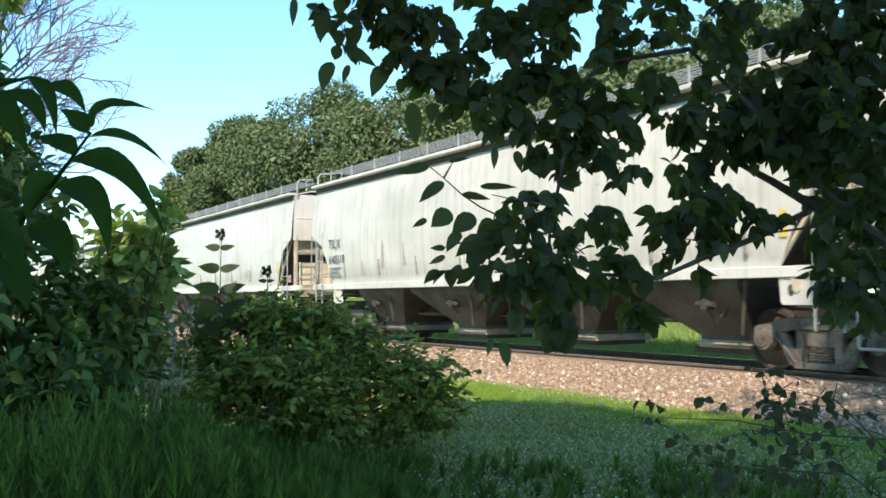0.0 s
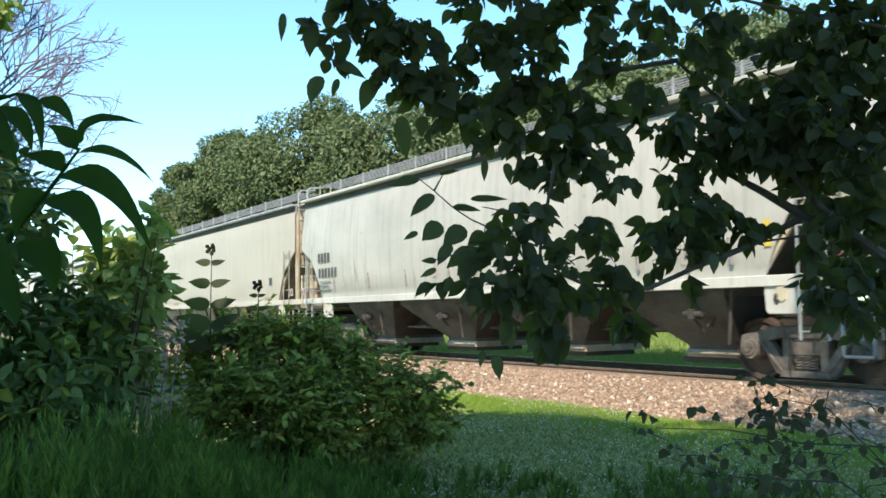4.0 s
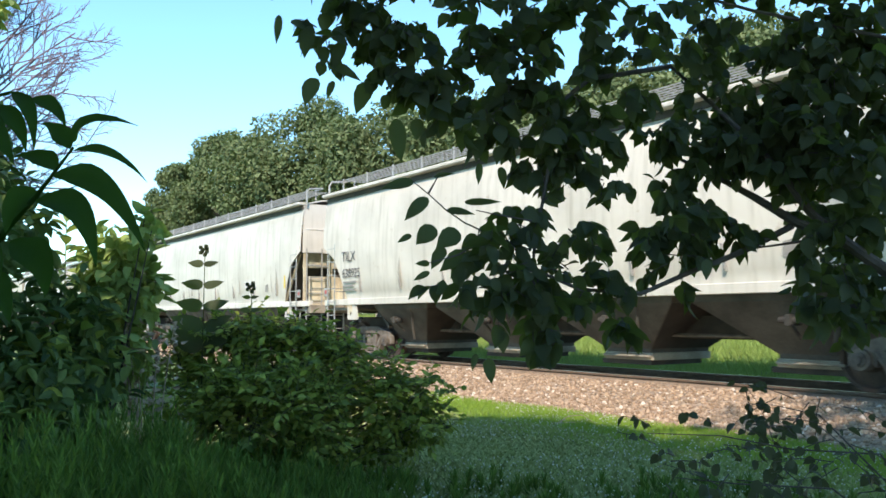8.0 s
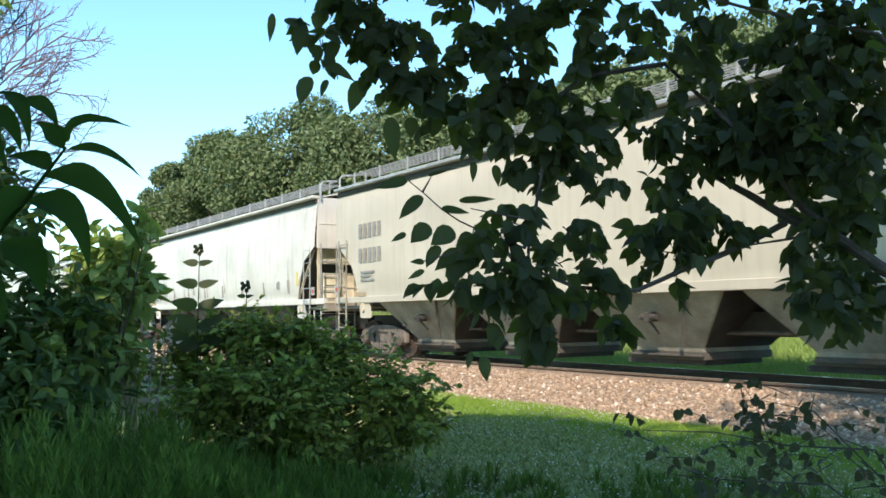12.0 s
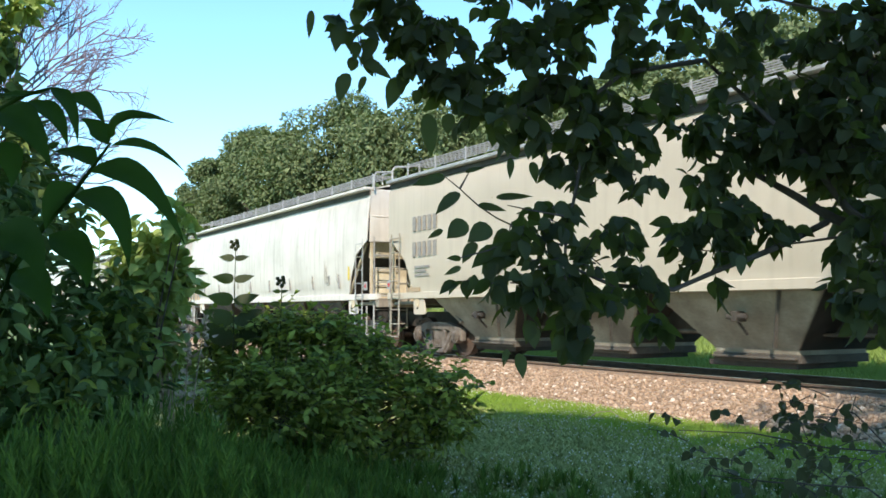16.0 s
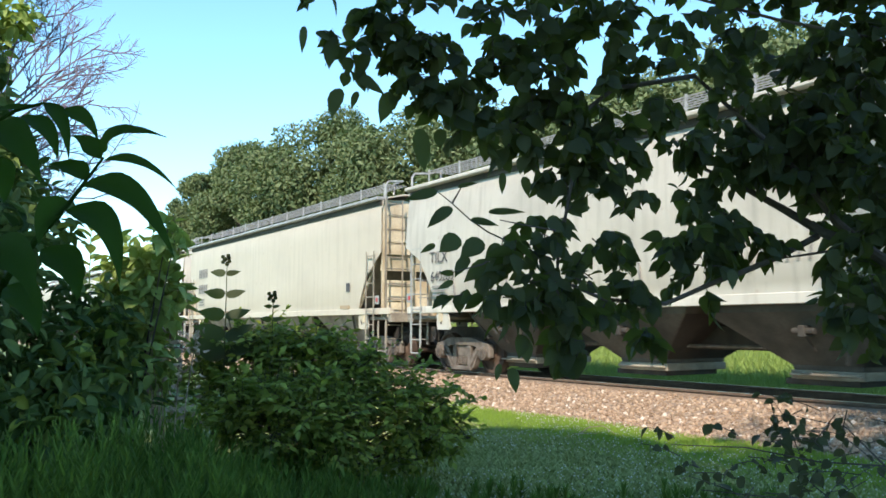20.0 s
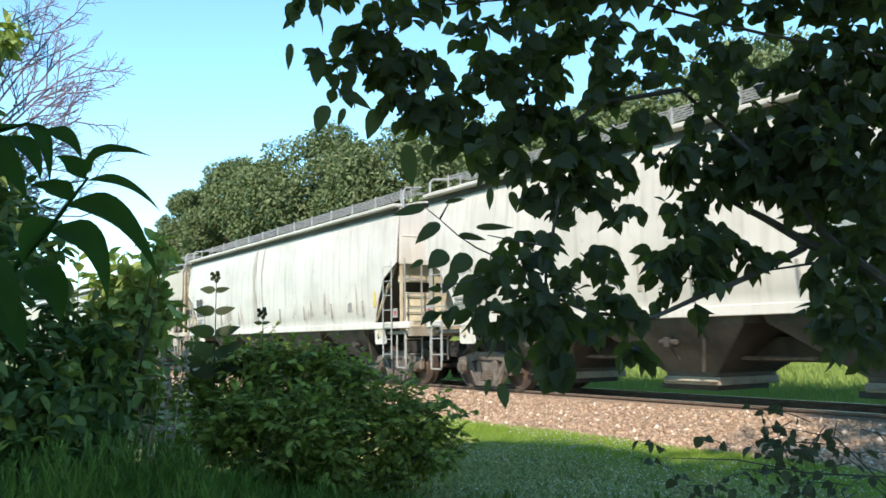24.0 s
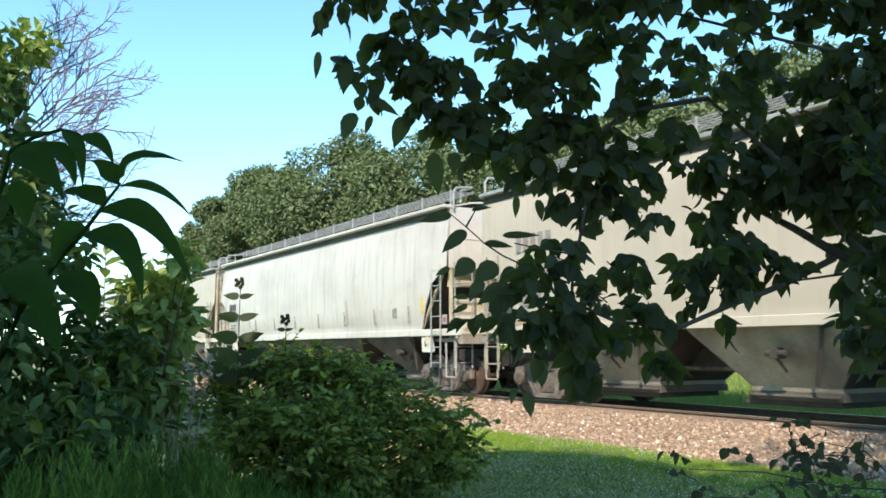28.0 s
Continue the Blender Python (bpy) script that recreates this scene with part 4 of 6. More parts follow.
# ---- shrubs ----
def shrub(name, label, category, base, blobs, n, size, form, material, ratio=1.0, stems=9, droop=0.25, bark=None, group=""):
    """A shrub standing at base: stems that fan out from the ground, and leaves on lobes given in the world."""
    ob = tagged(new(name), label, category, group)
    ob.location = base
    off = np.array(base)
    g = random.Random(n)
    for k in range(stems):
        s = Shape()
        b = blobs[k % len(blobs)]
        e = [b[i] - off[i] + g.uniform(-0.6, 0.6) * b[3 + i] for i in range(3)]
        s.tube([(g.uniform(-0.08, 0.08), g.uniform(-0.08, 0.08), -0.03), (e[0] * 0.45, e[1] * 0.45, e[2] * 0.5), tuple(e)], 0.014, 5, 0.004)
        part("stem", s, bark or BARK, ob, smooth=True)
    rel = [(b[0] - off[0], b[1] - off[1], b[2] - off[2], *b[3:]) for b in blobs]
    part("leaves", foliage("leaves", rel, n, size, form, material, droop, 0.5, ratio), None, ob)
    return ob


def spray_bush(label, base, blobs, twigs, per):
    """A bush of many short twigs that arch outwards, each set with alternate leaves that lie nearly flat."""
    ob = tagged(new("bush"), label, "bush")
    ob.location = base
    g = random.Random(twigs)
    off = np.array(base)
    for k in range(18):
        e = np.array(blobs[k % 16][:3]) - off
        part("stem", Shape().tube([(g.uniform(-0.08, 0.08), g.uniform(-0.08, 0.08), -0.03), tuple(e * 0.5), tuple(e)], 0.014, 5, 0.004), BARK, ob, smooth=True)
    p, d = on_blobs(blobs, twigs, 0.6)
    p = p - off - d * 0.07
    way = unit(d + RNG.normal(size=(twigs, 3)) * 0.45 + np.array([0, 0, 0.35]))
    long = RNG.uniform(0.14, 0.34, twigs)
    twig = Shape()
    for a, w, l in zip(p, way, long):
        a, w = Vector(a), Vector(w)
        twig.tube([a, a + w * l * 0.55, a + w * l + Vector((0, 0, -0.12 * l))], 0.0035, 3, 0.0015)
    tagged(part("twig", twig, BARK, ob, "thin woody twigs"), kind="stuff")
    who, k = np.repeat(np.arange(twigs), per), np.tile(np.linspace(0.12, 1.0, per), twigs)
    at = p[who] + way[who] * (long[who] * k)[:, None] - np.array([0, 0, 0.12]) * (long[who] * k * k)[:, None]
    side = unit(np.cross(way, np.array([0.0, 0.0, 1.0])) + 1e-4)[who] * np.tile(np.where(np.arange(per) % 2, 1.0, -1.0), twigs)[:, None]
    n = len(who)
    along = unit(way[who] * (0.35 + 0.9 * k ** 4)[:, None] + side * (1.0 - 0.6 * k ** 4)[:, None] + RNG.normal(size=(n, 3)) * 0.22 + np.array([0, 0, -0.22]))
    normal = unit(RNG.normal(size=(n, 3)) * 0.38 + d[who] * 0.45 + np.array([0, 0, 0.8]))
    size = RNG.uniform(0.055, 0.105, n)
    v, f = scatter(MID, at, along, normal, size, size * 0.95)
    tagged(part("leaves", numpy_mesh("leaves", v, f, LEAF_BUSH), None, ob), kind="stuff")
    return ob


def build_shrubs():
    bush = [(-7.65, 3.3, 0.60, 0.85, 0.85, 0.58), (-8.1, 2.8, 1.05, 0.42, 0.42, 0.34), (-7.6, 3.35, 1.15, 0.36, 0.4, 0.24), (-8.2, 2.45, 0.75, 0.45, 0.45, 0.5),
            (-7.0, 4.0, 0.60, 0.38, 0.36, 0.36), (-7.3, 3.75, 0.95, 0.36, 0.36, 0.26), (-7.9, 3.0, 1.28, 0.22, 0.25, 0.16), (-6.72, 4.3, 0.78, 0.24, 0.22, 0.16), (-7.0, 3.3, 0.5, 0.4, 0.4, 0.45),
            (-7.45, 2.6, 0.5, 0.4, 0.4, 0.4), (-7.1, 3.95, 0.34, 0.36, 0.36, 0.30), (-6.8, 4.3, 0.46, 0.30, 0.30, 0.28), (-7.1, 3.95, 0.82, 0.32, 0.32, 0.26), (-7.2, 2.75, 0.62, 0.42, 0.42, 0.36), (-6.9, 3.2, 0.72, 0.36, 0.36, 0.30), (-7.75, 3.2, 1.22, 0.42, 0.5, 0.26), (-7.35, 3.6, 1.12, 0.3, 0.35, 0.22)]
    g = random.Random(17)
    clumps = []
    for x, y, z, a, b, c in bush:
        for k in range(9):
            d = Vector((g.gauss(0, 1), g.gauss(0, 1), g.gauss(0.3, 1))).normalized()
            q = g.uniform(0.20, 0.34)
            clumps.append((x + d.x * a * 0.8, y + d.y * b * 0.8, max(0.12, z + d.z * c * 0.8), a * q, b * q, c * q * 1.1))
    bush = [b[:3] + tuple(k * 0.8 for k in b[3:]) for b in bush] + clumps
    spray_bush("low spreading green bush in shade", (-7.7, 3.3, 0), bush, 1750, 9)
    pale = [(-7.72, 1.77, 1.85, 0.26, 0.28, 0.34), (-7.8, 1.66, 1.5, 0.30, 0.28, 0.36), (-7.65, 1.92, 1.66, 0.2, 0.2, 0.28), (-7.3, 1.9, 2.2, 0.10, 0.12, 0.14), (-7.75, 1.75, 1.15, 0.3, 0.3, 0.3)]
    shrub("shrub", "light green shrub with upright leafy shoots", "shrub", (-7.8, 1.7, 0), pale, 1500, 0.13, OVATE, LEAF_PALE, 0.7, 12)
    dark = [(-7.2, 0.85, 1.1, 0.5, 0.5, 0.5), (-7.3, 1.25, 1.4, 0.35, 0.35, 0.4), (-6.9, 0.5, 1.7, 0.4, 0.4, 0.7), (-7.4, 1.45, 1.0, 0.4, 0.35, 0.45), (-6.6, 0.95, 0.8, 0.45, 0.5, 0.4), (-7.0, 0.5, 0.6, 0.7, 0.7, 0.6)]
    shrub("shrub", "tall dark green shrub thicket", "shrub", (-7.1, 0.9, 0.15), dark, 2500, 0.145, LANCE, LEAF_DARK, 0.42, 14)
    mixed = [(-7.1, 1.0, 0.95, 0.35, 0.35, 0.3), (-7.2, 1.3, 1.2, 0.25, 0.25, 0.3), (-6.6, 0.8, 0.75, 0.3, 0.3, 0.25)]
    shrub("shrub", "broad-leaved green weed clump in the thicket", "shrub", (-6.9, 1.0, 0.15), mixed, 260, 0.17, LANCE, LEAF_BUSH, 0.45, 7)
    tall = [(-9.45, 0.91, 3.30, 0.22, 0.2, 0.26), (-9.16, 1.07, 2.82, 0.22, 0.2, 0.26), (-8.87, 1.22, 2.41, 0.22, 0.2, 0.26), (-8.35, 0.85, 2.15, 0.32, 0.3, 0.45), (-8.4, 0.75, 2.6, 0.3, 0.25, 0.3), (-7.35, 0.05, 2.15, 0.35, 0.3, 0.5), (-7.3, 0.35, 1.75, 0.35, 0.35, 0.5), (-8.2, 0.55, 2.8, 0.3, 0.3, 0.6), (-7.6, 0.45, 2.3, 0.35, 0.35, 0.5), (-8.25, 0.55, 3.6, 0.22, 0.2, 0.35)]
    shrub("shrub", "tall slender shrub with dark leaves", "shrub", (-7.8, 0.4, 0.1), tall, 2000, 0.13, OVATE, LEAF_DARK, 0.7, 8)
    tip = [(-8.2, 0.62, 4.1, 0.22, 0.22, 0.22), (-8.12, 0.8, 4.15, 0.14, 0.12, 0.12), (-8.25, 0.5, 3.8, 0.2, 0.2, 0.25)]
    shrub("shrub", "slender sapling with light green leaves", "shrub", (-8.3, 0.4, 0.1), tip, 260, 0.14, OVATE, LEAF_PALE, 0.65, 4)


build_shrubs()


def build_pale_shoots():
    """Slender shoots with whorls of large pale leaves that rise out of the light green shrub."""
    g = random.Random(31)
    v, f = LANCE
    one = numpy_mesh("leaf", v * np.array([0.21, 0.10, 0.21]), f, LEAF_SHOOT, True)
    for x, y, z in ((-8.08, 1.42, 2.36), (-7.95, 1.66, 2.25), (-7.9, 1.74, 2.08), (-7.68, 2.06, 2.2), (-7.7, 2.05, 1.92), (-7.8, 1.75, 1.8), (-7.75, 1.9, 1.65)):
        ob = tagged(new("shoot"), "slender shoot with whorls of pale green leaves", "plant", "pale leafy shoots")
        ob.location = (x, y, 0)
        part("stem", Shape().tube([(-0.1, -0.1, 0), (0.02, 0, z * 0.6), (0, 0, z)], 0.009, 5, 0.004), LEAF_SHOOT, ob)
        for k in range(14):
            q = k * 2.4 + g.random()
            up = 0.9 - 0.09 * k
            a = Vector((math.cos(q), math.sin(q), up)).normalized()
            side = Vector((0.4 * g.random(), 0.4 * g.random(), 1)).cross(a).normalized()
            m = Matrix((a, side, a.cross(side))).transposed().to_4x4() @ Matrix.Scale(g.uniform(0.7, 1.15), 4)
            m.translation = (0, 0, z - 0.02 - 0.05 * k)
            part("leaf", one, None, ob, at=m)


build_pale_shoots()


def build_dry_shrub():
    """A tall shrub of bare purple-grey twigs that fan out from one leaning stem."""
    ob = tagged(new("bare_shrub"), "tall leafless shrub of fine grey-purple twigs", "shrub")
    g = random.Random(5)
    part("trunk", Shape().tube([(-10.1, 0.2, 0.0), (-10.1, 0.45, 2.2), (-9.96, 0.72, 3.3), (-9.85, 0.88, 3.8)], 0.035, 7, 0.014), DRY, ob, "thin leaning stem", smooth=True)
    right, up, away = Vector((0.526, 0.851, 0)), Vector((0, 0, 1)), Vector((-0.85, 0.526, 0))

    def grow(twigs, p, a, length, r, depth):
        d = right * math.cos(a) + up * math.sin(a) + away * g.uniform(-0.35, 0.35)
        q = p + d.normalized() * length
        mid = p.lerp(q, 0.5) + up * g.uniform(-0.05, 0.05) * length
        twigs.tube([p, mid, q], r, 4, r * 0.55)
        if depth == 0:
            return
        for k in range(5 if depth > 1 else 3):
            grow(twigs, p.lerp(q, 0.25 + 0.75 * (k + g.random()) / 5), a + g.choice((-1, 1)) * g.uniform(0.25, 0.95), length * g.uniform(0.28, 0.5), r * 0.6, depth - 1)

    for k, (z, a, length) in enumerate([(3.2, 0.25, 1.1), (3.45, 0.5, 1.3), (3.6, 0.75, 1.35), (3.75, 1.0, 1.2), (3.8, 1.3, 1.0), (3.3, 0.08, 0.9), (2.9, 0.35, 0.9), (3.7, 1.7, 0.8), (2.7, 0.15, 0.8), (3.55, 0.62, 1.5), (3.4, 0.38, 1.2), (3.75, 0.88, 1.4), (3.05, 0.2, 1.0), (3.8, 1.15, 1.2), (2.75, -0.05, 1.1), (2.95, 0.1, 1.3), (3.2, 0.3, 1.45), (2.6, 0.3, 0.8), (3.5, 0.7, 1.1)]):
        twigs = Shape()
        grow(twigs, Vector((-9.95, 0.75, z)), a + 0.12, length * (0.92 if a < 0.8 else 0.98), 0.013, 3)
        part("branch", twigs, DRY, ob, "bare branch with short spurs")


build_dry_shrub()


# ---- the broad-leaved tree close by ----
CROWN_DENSE_A = [
    (-2.02, 1.19, 2.26, 0.14, 38), (-2.07, 1.1, 2.3, 0.09, 14), (-1.95, 1.23, 2.11, 0.13, 34), (-1.9, 1.32, 2.02, 0.1, 14), (-1.98, 1.44, 2.27, 0.15, 27), (-1.86, 1.47, 2.12, 0.14, 27),
    (-1.82, 1.37, 1.95, 0.08, 5), (-1.86, 1.64, 2.27, 0.13, 16), (-1.8, 1.58, 2.09, 0.14, 16), (-1.73, 1.52, 1.93, 0.14, 10), (-1.77, 1.47, 1.86, 0.05, 2), (-1.81, 1.72, 2.33, 0.1, 10),
    (-1.65, 2.01, 2.04, 0.13, 6), (-1.62, 2.08, 1.93, 0.12, 13), (-1.56, 2.15, 2.07, 0.13, 8),
]
CROWN_DENSE_B = [
    (-1.5, 2.24, 2.15, 0.12, 6), (-1.42, 2.2, 1.98, 0.14, 31), (-1.36, 2.27, 2.13, 0.13, 19), (-1.31, 2.2, 1.86, 0.12, 26), (-1.46, 2.15, 1.86, 0.07, 10), (-1.46, 2.28, 2.3, 0.12, 20),
    (-1.4, 2.38, 2.3, 0.12, 20), (-1.57, 1.82, 1.66, 0.07, 7), (-1.37, 2.15, 1.65, 0.06, 5), (-1.34, 2.2, 1.57, 0.08, 8), (-1.32, 2.22, 1.69, 0.09, 12), (-1.34, 2.22, 1.45, 0.06, 5),
    (-2.12, 1.04, 2.2, 0.07, 9),
]
CROWN_FILL = [
    (-1.53, 1.97, 1.69, 0.06, 5), (-1.63, 1.98, 1.87, 0.07, 6), (-1.83, 1.79, 2.23, 0.08, 6), (-1.78, 1.87, 2.2, 0.06, 4), (-1.52, 2.2, 2.27, 0.1, 4), (-1.67, 1.91, 1.95, 0.07, 6),
    (-1.65, 2.09, 2.12, 0.1, 4), (-1.74, 1.69, 1.94, 0.07, 6), (-1.36, 2.18, 1.48, 0.07, 7),
]
CROWN_RIGHT = [
    (-1.62, 2.16, 2.36, 0.12, 12), (-1.52, 2.24, 2.22, 0.13, 6), (-1.6, 2.12, 2.14, 0.11, 5), (-1.68, 2, 2.04, 0.1, 3), (-1.5, 2.26, 2.04, 0.12, 13), (-1.66, 2.03, 2.25, 0.11, 6),
    (-1.72, 1.93, 2.08, 0.09, 3), (-1.48, 2.28, 1.92, 0.1, 11),
]
CROWN_OPEN = [
    (-1.83, 1.72, 2.07, 0.1, 4), (-1.74, 1.87, 2.09, 0.08, 3), (-1.78, 1.82, 1.95, 0.07, 3), (-1.71, 1.91, 2.01, 0.09, 4), (-1.58, 1.81, 1.58, 0.04, 3), (-1.57, 1.92, 1.69, 0.05, 3),
    (-1.79, 1.94, 2.3, 0.05, 3), (-1.68, 2.13, 2.21, 0.07, 2), (-1.59, 2.25, 2.34, 0.09, 3), (-1.71, 2.07, 2.3, 0.04, 3),
]
CROWN_HIGH = [
    (-2.24, 1, 2.49, 0.12, 14), (-2.15, 1.15, 2.49, 0.12, 14), (-2.05, 1.29, 2.49, 0.12, 14), (-1.96, 1.44, 2.49, 0.12, 20), (-1.87, 1.59, 2.49, 0.12, 20), (-1.78, 1.73, 2.49, 0.12, 14),
    (-1.69, 1.88, 2.49, 0.12, 14), (-1.6, 2.03, 2.49, 0.12, 14), (-1.51, 2.17, 2.49, 0.12, 14), (-1.42, 2.32, 2.49, 0.12, 19), (-1.33, 2.47, 2.49, 0.12, 19), (-2.18, 1.06, 2.66, 0.13, 18),
    (-2.07, 1.24, 2.66, 0.13, 18), (-1.96, 1.42, 2.66, 0.13, 18), (-1.84, 1.61, 2.66, 0.13, 18), (-1.73, 1.79, 2.66, 0.13, 14), (-1.62, 1.97, 2.66, 0.13, 11), (-1.51, 2.15, 2.66, 0.13, 14),
    (-1.4, 2.33, 2.66, 0.13, 17),
]
CROWN_LOW = [
    (-1.74, 1.26, 1.63, 0.05, 3), (-1.7, 1.33, 1.62, 0.08, 8), (-1.69, 1.44, 1.68, 0.07, 4), (-1.66, 1.49, 1.62, 0.05, 3), (-1.73, 1.22, 1.45, 0.06, 6), (-1.68, 1.28, 1.47, 0.08, 10),
    (-1.63, 1.35, 1.5, 0.09, 14), (-1.61, 1.41, 1.41, 0.08, 10), (-1.62, 1.48, 1.48, 0.06, 5), (-1.63, 1.54, 1.63, 0.04, 2), (-1.61, 1.58, 1.51, 0.05, 4), (-1.64, 1.36, 1.38, 0.04, 3),
    (-1.6, 1.43, 1.35, 0.03, 3), (-1.68, 1.27, 1.56, 0.06, 4),
]
CROWN_MORE_A = [
    (-1.8, 1.34, 2.26, 0.07, 4), (-1.74, 1.49, 2.28, 0.07, 7), (-1.68, 1.64, 2.29, 0.07, 5), (-1.62, 1.8, 2.3, 0.07, 6), (-1.35, 2.48, 2.35, 0.07, 6), (-1.66, 1.72, 2.22, 0.07, 3),
    (-1.6, 1.88, 2.23, 0.07, 2), (-1.69, 1.65, 2.13, 0.07, 3), (-1.63, 1.81, 2.14, 0.07, 4), (-1.37, 2.48, 2.18, 0.07, 6), (-1.73, 1.57, 2.05, 0.07, 4), (-1.67, 1.73, 2.06, 0.07, 2),
    (-1.41, 2.4, 2.1, 0.07, 7), (-1.82, 1.35, 1.96, 0.07, 5), (-1.76, 1.5, 1.97, 0.07, 7), (-1.38, 2.49, 2.02, 0.07, 16),
]
CROWN_MORE_B = [
    (-1.79, 1.42, 1.89, 0.07, 2), (-1.74, 1.58, 1.9, 0.07, 9), (-1.56, 2.06, 1.92, 0.07, 10), (-1.77, 1.5, 1.82, 0.07, 3), (-1.39, 2.5, 1.85, 0.07, 5), (-1.63, 1.9, 1.75, 0.07, 5),
    (-1.73, 1.66, 1.67, 0.07, 4), (-1.67, 1.82, 1.67, 0.07, 5), (-1.4, 2.5, 1.68, 0.07, 6), (-1.64, 1.91, 1.59, 0.07, 4), (-1.44, 2.42, 1.59, 0.07, 4), (-1.74, 1.67, 1.51, 0.07, 4),
    (-1.48, 2.33, 1.51, 0.07, 3), (-1.41, 2.51, 1.51, 0.07, 9), (-1.71, 1.75, 1.43, 0.07, 8), (-1.45, 2.42, 1.43, 0.07, 5),
]
CROWN_MORE_C = [
    (-1.7, 1.94, 1.78, 0.06, 8), (-1.68, 1.99, 1.72, 0.06, 9), (-1.73, 1.93, 1.66, 0.05, 6), (-1.66, 2.01, 1.8, 0.06, 7), (-1.66, 2.03, 1.67, 0.05, 5), (-1.55, 2.42, 1.76, 0.07, 12),
    (-1.52, 2.5, 1.91, 0.08, 16), (-1.58, 2.29, 1.98, 0.07, 10), (-1.48, 2.43, 1.52, 0.08, 11), (-1.65, 2.18, 1.93, 0.06, 8), (-1.55, 2.35, 1.88, 0.07, 12), (-1.6, 2.24, 2.03, 0.07, 8),
    (-1.53, 2.45, 2.03, 0.08, 15), (-1.48, 2.49, 1.71, 0.08, 11), (-1.66, 2.16, 2.02, 0.06, 7),
]
CROWN_MORE_D = [
    (-1.73, 1.6, 1.91, 0.05, 6), (-1.74, 1.59, 1.83, 0.05, 6), (-1.69, 1.65, 1.94, 0.05, 5), (-1.69, 1.66, 1.8, 0.04, 4), (-1.63, 1.92, 1.96, 0.05, 6), (-1.57, 2, 1.94, 0.06, 6),
    (-1.54, 2.13, 1.93, 0.06, 7), (-1.6, 1.99, 1.75, 0.05, 5), (-1.64, 1.93, 1.7, 0.05, 5), (-1.6, 2.07, 1.69, 0.05, 5), (-1.51, 2.17, 1.95, 0.06, 6), (-1.63, 1.96, 1.61, 0.035, 3),
]
CROWN_MORE_E = [
    (-1.87, 1.36, 2.14, 0.06, 6), (-1.82, 1.44, 2.06, 0.06, 6), (-1.87, 1.37, 2.02, 0.05, 4), (-1.46, 2.31, 2.19, 0.07, 9), (-1.44, 2.44, 2.12, 0.08, 10), (-1.38, 2.51, 2.24, 0.08, 10),
    (-1.4, 2.51, 2.05, 0.08, 10), (-1.5, 2.27, 2.07, 0.06, 6),
]
EDGE_LEAVES_A = [
    (-1.77, 1.1, 1.78, -1.79, 1.02, 1.76, 0.030), (-1.74, 1.14, 1.79, -1.7, 1.17, 1.8, 0.014),
    (-1.75, 1.13, 1.74, -1.77, 1.07, 1.69, 0.041), (-1.73, 1.17, 1.71, -1.68, 1.22, 1.7, 0.022),
    (-1.71, 1.21, 1.73, -1.64, 1.27, 1.73, 0.019), (-1.75, 1.15, 1.67, -1.76, 1.1, 1.63, 0.052),
    (-1.78, 1.1, 1.65, -1.78, 1.06, 1.63, 0.017), (-1.72, 1.2, 1.66, -1.73, 1.14, 1.62, 0.055),
    (-1.74, 1.17, 1.62, -1.74, 1.13, 1.57, 0.036), (-1.71, 1.21, 1.61, -1.73, 1.15, 1.56, 0.041),
    (-1.76, 1.14, 1.58, -1.76, 1.1, 1.58, 0.017), (-1.76, 1.14, 1.56, -1.77, 1.1, 1.54, 0.017),
    (-1.69, 1.24, 1.64, -1.7, 1.19, 1.61, 0.030), (-1.88, 1.38, 1.87, -1.87, 1.37, 1.81, 0.022),
]
EDGE_LEAVES_B = [
    (-1.85, 1.43, 1.86, -1.83, 1.43, 1.8, 0.028), (-1.82, 1.48, 1.87, -1.8, 1.48, 1.81, 0.031),
    (-1.83, 1.46, 1.9, -1.82, 1.45, 1.85, 0.015), (-1.7, 1.27, 1.35, -1.68, 1.27, 1.29, 0.033),
    (-1.72, 1.25, 1.36, -1.71, 1.23, 1.32, 0.018), (-2.1, 0.97, 2.24, -2.09, 0.95, 2.15, 0.049),
    (-2.14, 0.9, 2.27, -2.13, 0.89, 2.19, 0.023), (-2.1, 0.99, 2.1, -2.1, 0.96, 2.02, 0.053),
    (-2.07, 1.03, 2.09, -2.07, 1.01, 2.04, 0.022), (-2.03, 1.11, 2.09, -2.03, 1.08, 2.0, 0.049),
    (-2.02, 1.13, 2.09, -2.01, 1.11, 2.04, 0.015), (-2.05, 1.05, 2.2, -2.06, 1.02, 2.12, 0.040),
    (-2.08, 1.01, 2.18, -2.07, 1.0, 2.13, 0.028),
]
EDGE_LEAVES_C = [
    (-2.08, 1.02, 2.14, -2.02, 1.09, 2.09, 0.040), (-1.44, 1.63, 1.76, -1.42, 1.63, 1.71, 0.019),
    (-1.4, 1.72, 1.59, -1.39, 1.71, 1.54, 0.028), (-1.51, 1.52, 1.76, -1.51, 1.48, 1.73, 0.019),
    (-1.99, 1.18, 1.99, -1.98, 1.19, 1.87, 0.049), (-1.96, 1.23, 1.99, -1.95, 1.22, 1.93, 0.040),
]
